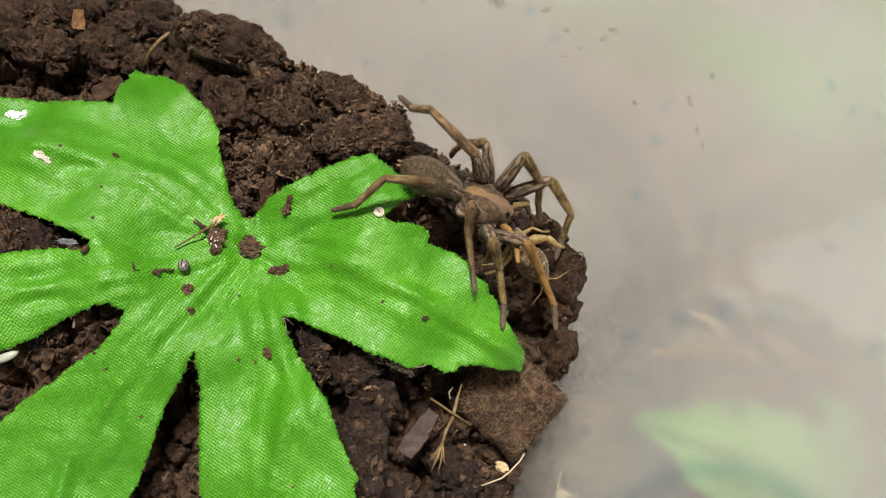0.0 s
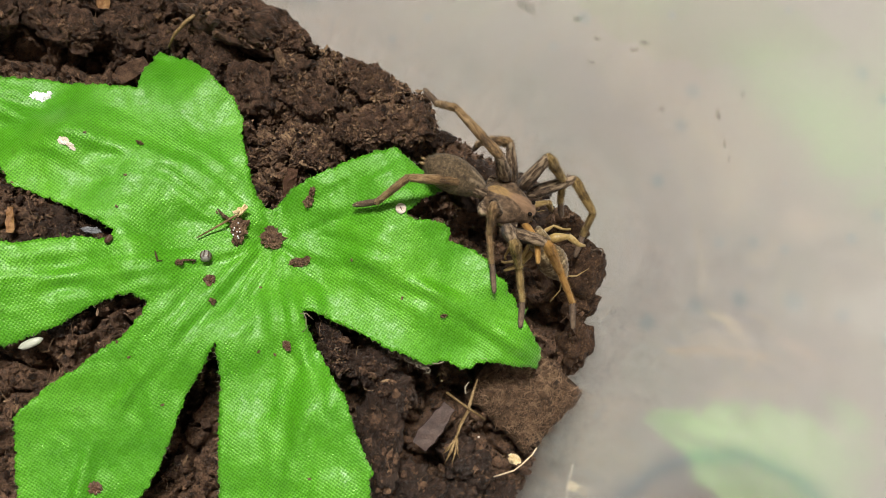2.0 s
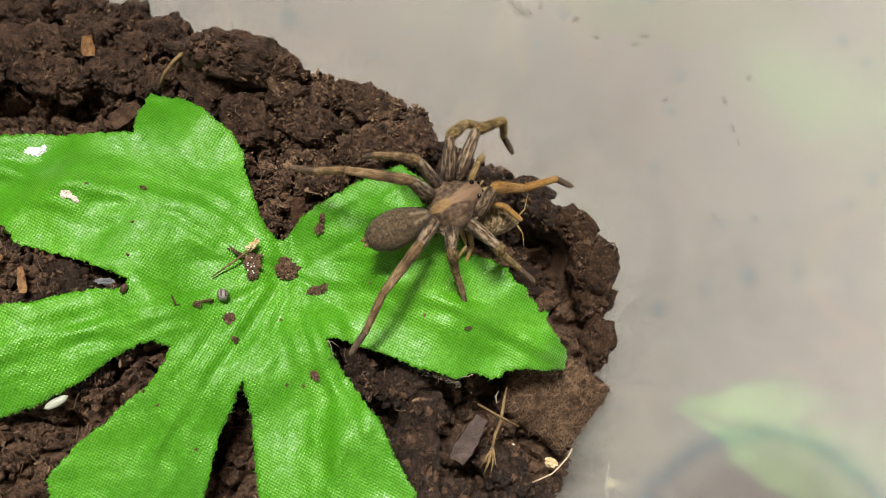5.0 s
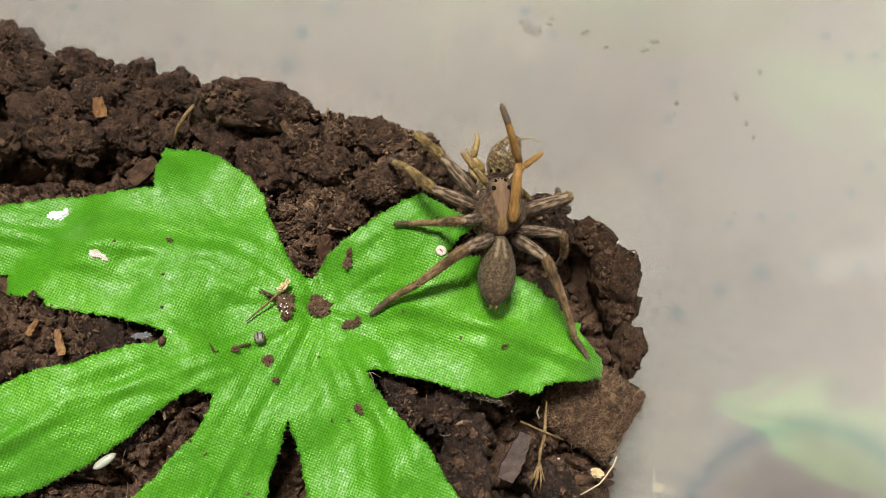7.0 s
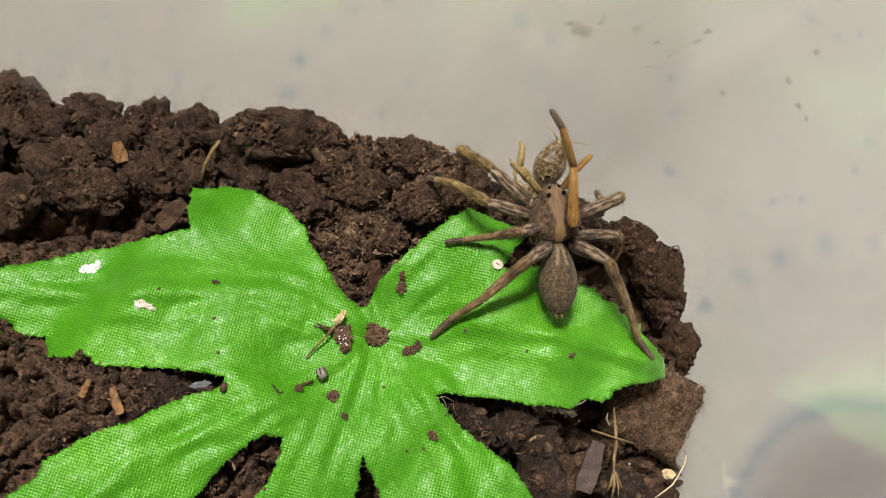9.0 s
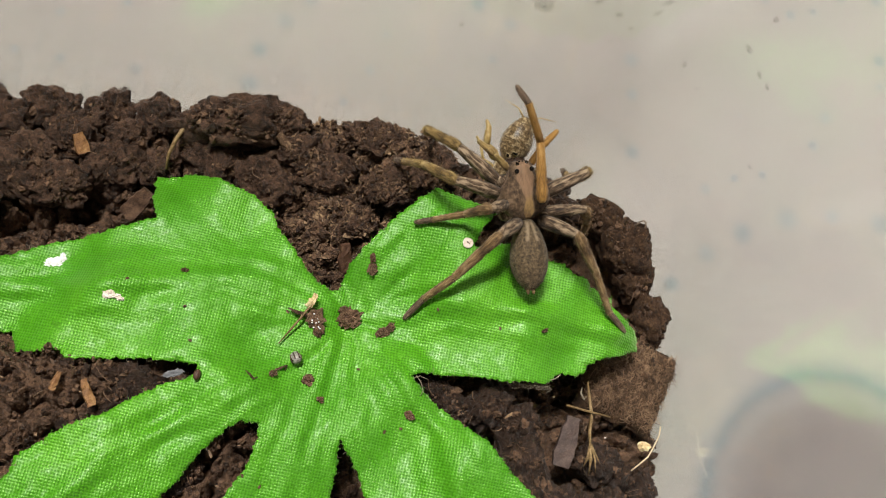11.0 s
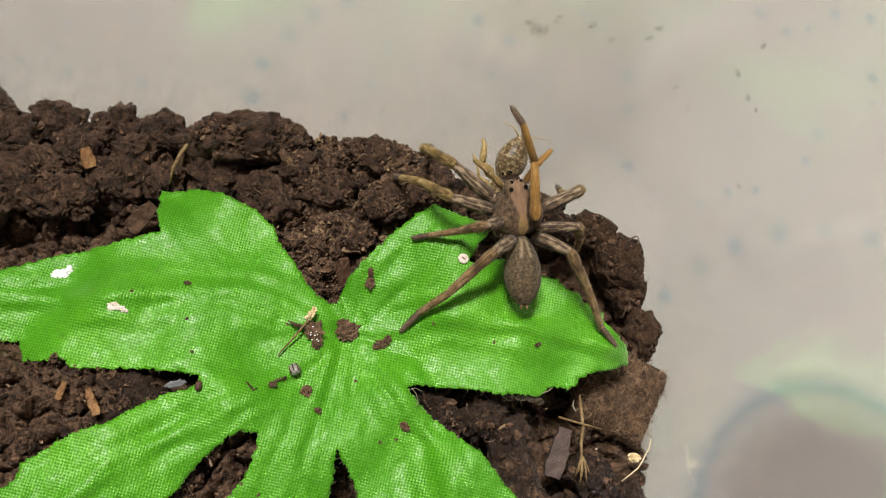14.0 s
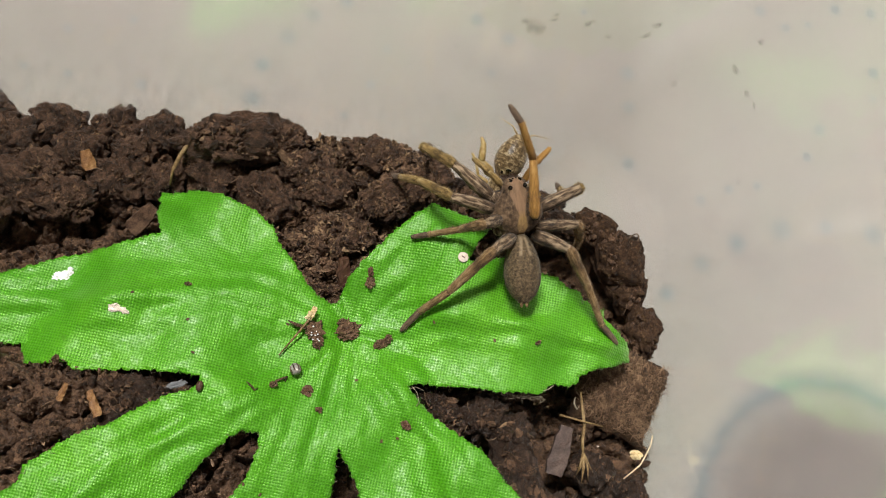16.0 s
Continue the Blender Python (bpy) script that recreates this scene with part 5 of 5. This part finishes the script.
def framed(origin, ahead, up=(0, 0, 1)):
    """A pose whose +y looks ahead and whose +z is as near up as it goes."""
    y = Vector(ahead).normalized()
    x = y.cross(Vector(up)).normalized()
    z = x.cross(y)
    m = Matrix((x, y, z)).transposed().to_4x4()
    m.translation = Vector(origin) * MM
    return m


BODY_BEFORE = framed((25.96, 20.3, 48.2), (9.62, -0.33, -2.0), (0.05, 0.5, 1))
BODY_AFTER = framed((23.4, 16.2, 51.4), (-2.3, 7.0, 2.5))
# the way from the abdomen's end to the waist
ABDOMEN_BEFORE = framed((25.96, 20.3, 48.2), (9.4, 0.6, -2.2), (0.05, 0.35, 1))
ABDOMEN_AFTER = framed((23.4, 16.2, 51.4), (-1.6, 10.8, 0.8))


def spider():
    sp = tagged(new("spider"), "brown hairy hunting spider with banded legs, gripping a cricket", "spider")
    sp.matrix_basis = BODY_BEFORE
    n = 18
    ang = np.linspace(0, 2 * math.pi, n, endpoint=False)

    def hull(stations):
        rings = []
        for y, w, lo, hi in stations:
            rings.append([(w * math.copysign(abs(math.cos(a)) ** 0.9, math.cos(a)), y, (hi if math.sin(a) > 0 else lo) * math.sin(a)) for a in ang])
        return rings

    car = hull([(-.1, .5, .5, .5), (.2, 1.7, .9, 1.1), (.9, 2.9, 1.2, 1.7), (2.2, 4.0, 1.3, 2.15), (3.6, 4.1, 1.3, 2.3), (5.0, 3.5, 1.2, 2.3), (6.0, 2.55, 1.1, 2.3), (6.9, 2.05, 1.0, 2.25),
                (7.8, 1.9, 1.0, 2.0), (8.3, 1.45, .9, 1.6), (8.5, .8, .5, 1.0)])
    part("carapace", merged([loft(car), hairs_on(car, 1500, .45, 1, -.5)]), CARAPACE, sp, "brown carapace with a pale midline stripe")
    ab = hull([(-10.6, .3, .2, .3), (-10.3, 1.0, .8, 1.0), (-9.4, 1.9, 1.6, 1.9), (-8.0, 2.6, 2.1, 2.5), (-6.4, 2.9, 2.2, 2.8), (-4.6, 2.75, 2.1, 2.7), (-3.0, 2.3, 1.8, 2.3), (-1.6, 1.7, 1.4, 1.8),
               (-.6, 1.15, .9, 1.1), (-.1, .5, .4, .5)])
    ab_ob = part("abdomen", merged([loft(ab), hairs_on(ab[::-1], 2400, .50, 2, .9)]), ABDOMEN, sp, "grey-brown oval abdomen with paired dark spots")
    for x in (-.35, .35):
        part("spinneret", tube([(x, -10.2, .1), (x * 1.2, -11.0, .05), (x * 1.2, -11.3, 0)], [.3, .26, .12], 7), STRAW, ab_ob, "pale spinneret")
    for x, y, z, r in ((-.7, 8.2, 1.35, .30), (.7, 8.2, 1.35, .30), (-1.15, 7.3, 2.0, .36), (1.15, 7.3, 2.0, .36), (-.25, 8.45, 1.0, .17), (.25, 8.45, 1.0, .17), (-.7, 8.4, .95, .14), (.7, 8.4, .95, .14)):
        v, f = BALLS[2]
        part("eye", (v * r + np.array((x, y, z)), f), EYE, sp, "glossy black eye")
    for x in (-.72, .72):
        rings = [[(x + w * math.cos(a), 7.8 + 1.1 * s, h * math.sin(a) + .3 - 2.6 * s) for a in ang] for s, w, h in ((0, .5, .5), (.15, .72, .7), (.5, .78, .8), (.85, .6, .6), (1, .3, .3))]
        jaw = part("chelicera", merged([loft(rings), hairs_on(rings, 120, .35, 5)]), JAW, sp, "dark hairy jaw")
        part("fang", tube([(x, 9.3, -2.3), (x * .7, 9.5, -2.9), (x * .3, 9.3, -3.2)], [.2, .14, .05], 6), EYE, jaw, "black fang")
    for sgn, hair in ((-1, TIBIA), (1, AMBER)):
        palp = limb("pedipalp", 3.4, [(s, w * .62, h * .62, l) for s, w, h, l in FEMUR_SHAPE], hair, sp, 30, .3, 60, "short hairy feeler")
        palp.matrix_basis = framed((sgn * 1.7, 7.6, -.2), (sgn * .6, .75, .25))
        tip = limb("palp_tip", 3.6, [(s, w * .75, h * .75, l) for s, w, h, l in TIBIA_SHAPE], hair, palp, 31, .3, 60)
        tip.matrix_basis = place(0, 3.4, 0, -62, 0, -12) if sgn < 0 else place(0, 3.4, 0, -28, 0, -24)
    for sgn in (-1, 1):
        for y in (0.9, 2.5, 4.3, 6.0):
            rings = [[(sgn * (1.4 + 2.2 * q), y + r * math.cos(a), r * math.sin(a) - .7) for a in ang[::2]] for q, r in ((0, .7), (.3, .95), (.7, .95), (1, .7), (1.12, .35))]
            part("coxa", merged([loft(rings), hairs_on(rings, 50, .3, int(y * 10))]), FEMUR, sp)
    joints = {}
    for k, (name, (sizes, before, after)) in enumerate(LEGS.items()):
        thick = 1.18 if name[1] != "3" else 1.05
        grow = [tuple((s, w * thick, h * thick, l) for s, w, h, l in shape) for shape in (FEMUR_SHAPE, TIBIA_SHAPE, META_SHAPE, TARSUS_SHAPE)]
        amber = name in ("R1",)
        leg = limb("leg", sizes[0], grow[0], FEMUR, sp, 40 + k, .50, 460, "mottled grey-brown hairy leg")
        shin_hair = AMBER if amber else TIBIA if name in ("L1", "L2", "R2") else BROWN_TIBIA
        foot_hair = AMBER if amber else TIBIA if name in ("L1", "L2", "R2") else BROWN_TIBIA
        shin = limb("shin", sizes[1], grow[1], shin_hair, leg, 50 + k, .55, 520, "amber hairy shin" if amber else "tan banded shin")
        foot = limb("metatarsus", sizes[2], grow[2], foot_hair, leg, 60 + k, .48, 340)
        toe = limb("tarsus", sizes[3], grow[3], TARSUS, leg, 70 + k, .30, 150, "dark hairy foot")
        joints[name] = (leg, shin, foot, toe)
    return sp, joints, ab_ob


SPIDER, JOINTS, SPIDER_ABDOMEN = spider()


# ---- the cricket in its jaws ----
def cricket():
    cr = tagged(new("cricket"), "small tan speckled cricket held in the spider's jaws", "cricket")
    ang = np.linspace(0, 2 * math.pi, 14, endpoint=False)
    st = []
    for k in range(19):
        s = k / 18
        r = 2.75 * math.sin(math.pi * (0.08 + 0.86 * s)) ** 0.75 * (1 - 0.25 * s)
        r *= 1 + (0.05 if k % 2 else -0.03)
        st.append([(r * math.cos(a), 1.2 + 7.3 * s, r * 0.85 * math.sin(a)) for a in ang])
    ab = part("abdomen", loft(st), CRICKET, cr, "speckled tan ringed abdomen")
    for x in (-.5, .5):
        part("cercus", tube([(x, 8.2, .2), (x * 3.6, 9.2, .5), (x * 8.5, 9.6, .6)], [.16, .1, .03], 5), CRICKET_LEG, ab, "thin tail feeler")
    tho = [[(w * math.cos(a), y, h * math.sin(a)) for a in ang] for y, w, h in ((-2.2, .6, .6), (-1.8, 1.5, 1.4), (-.4, 1.8, 1.6), (.9, 1.9, 1.7), (1.5, 1.3, 1.2))]
    part("thorax", loft(tho), CRICKET, cr)
    v, f = BALLS[3]
    head = part("head", (v * np.array((1.35, 1.1, 1.3)) + np.array((0, -3.0, -.2)), f), JAW, cr, "dark glossy head")
    for x in (-.5, .5):
        part("antenna", tube([(x, -3.6, .6), (x * 4, -4.6, 1.0), (x * 7, -3.6, .6)], [.1, .07, .03], 5), CRICKET_LEG, head, "thin feeler")
    rows = (((-1.7, 1.0, 0), (-4.2, 2.4, 1.2), (-4.9, 4.9, .8), .85), ((1.7, 1.0, -.4), (4.4, 1.8, -.9), (6.6, 1.2, -1.6), .55),
            ((-1.5, -.4, -.3), (-3.6, .2, -.8), (-4.8, 2.2, -1.4), .36), ((1.5, -.4, -.3), (4.2, .6, .2), (6.4, -.6, -.6), .36),
            ((1.4, -1.4, -.3), (3.8, -2.2, -.6), (5.6, -1.0, -1.2), .33))
    for hip, knee, end, r in rows:
        k = Vector(knee)
        thigh = part("leg", tube([hip, Vector(hip).lerp(k, .3), Vector(hip).lerp(k, .7), knee], [r * .6, r, r * .75, r * .4], 8), CRICKET_LEG, cr, "yellowish jointed leg")
        toe = Vector(end) + (Vector(end) - k).normalized() * .9 + Vector((-.5, 0, .3))
        part("shin", tube([knee, Vector(knee).lerp(Vector(end), .5), end, toe], [r * .62, r * .66, r * .52, .20], 7), CRICKET_LEG, thigh)
    return cr


CRICKET_THING = cricket()
CRICKET_BEFORE = framed((37.2, 17.8, 43.5), (7.1, -3.2, -3.6))
CRICKET_AFTER = framed((20.3, 24.0, 48.8), (1.9, 6.6, 2.6))


# ---- what moves ----
def chain(points, sizes):
    """World poses of a leg's four joints; each keeps its length."""
    out, p = [], Vector(points[0])
    for a, b, l in zip(points, points[1:], sizes):
        d = (Vector(b) - p).normalized()
        up = Vector((0, 0, 1)) if abs(d.z) < 0.97 else Vector((d.x, d.y, 0.05))
        out.append(framed(p, d, up))
        p = p + d * l
    return out


def turn_of(m):
    return m.to_quaternion()


def motions():
    steps = [(0.0, 0.0), (4.0, 0.0), (4.2, 0.03), (4.6, 0.18), (5.0, 0.42), (5.4, 0.66), (5.8, 0.87), (6.1, 0.98), (6.25, 1.0), (16.0, 1.0)]

    def between(a, b, s, lift=0.0):
        m = turn_of(a).slerp(turn_of(b), s).to_matrix().to_4x4()
        m.translation = a.translation.lerp(b.translation, s) + Vector((-lift, -lift * 0.6, lift * 0.4)) * 4 * s * (1 - s)
        return m

    bodies = [(t, between(BODY_BEFORE, BODY_AFTER, s, 0.008)) for t, s in steps]
    walk(SPIDER, bodies)
    ha, hb = BODY_BEFORE.inverted() @ ABDOMEN_BEFORE, BODY_AFTER.inverted() @ ABDOMEN_AFTER
    walk(SPIDER_ABDOMEN, [(t, between(ha, hb, s)) for t, s in steps])
    walk(CRICKET_THING, [(t, between(CRICKET_BEFORE, CRICKET_AFTER, s, 0.008)) for t, s in steps])
    for name, (sizes, before, after) in LEGS.items():
        a, b = chain(before, sizes), chain(after, sizes)
        # each joint's turn in the one before it
        la = [BODY_BEFORE.inverted() @ a[0]] + [a[i].inverted() @ a[i + 1] for i in range(3)]
        lb = [BODY_AFTER.inverted() @ b[0]] + [b[i].inverted() @ b[i + 1] for i in range(3)]
        rows = [[] for _ in range(4)]
        for t, s in steps:
            m = [between(x, y, s) for x, y in zip(la, lb)]
            rows[0].append((t, m[0]))
            acc = Matrix.Identity(4)
            for i in (1, 2, 3):
                acc = acc @ m[i]
                rows[i].append((t, acc.copy()))
        for ob, r in zip(JOINTS[name], rows):
            walk(ob, r)


motions()
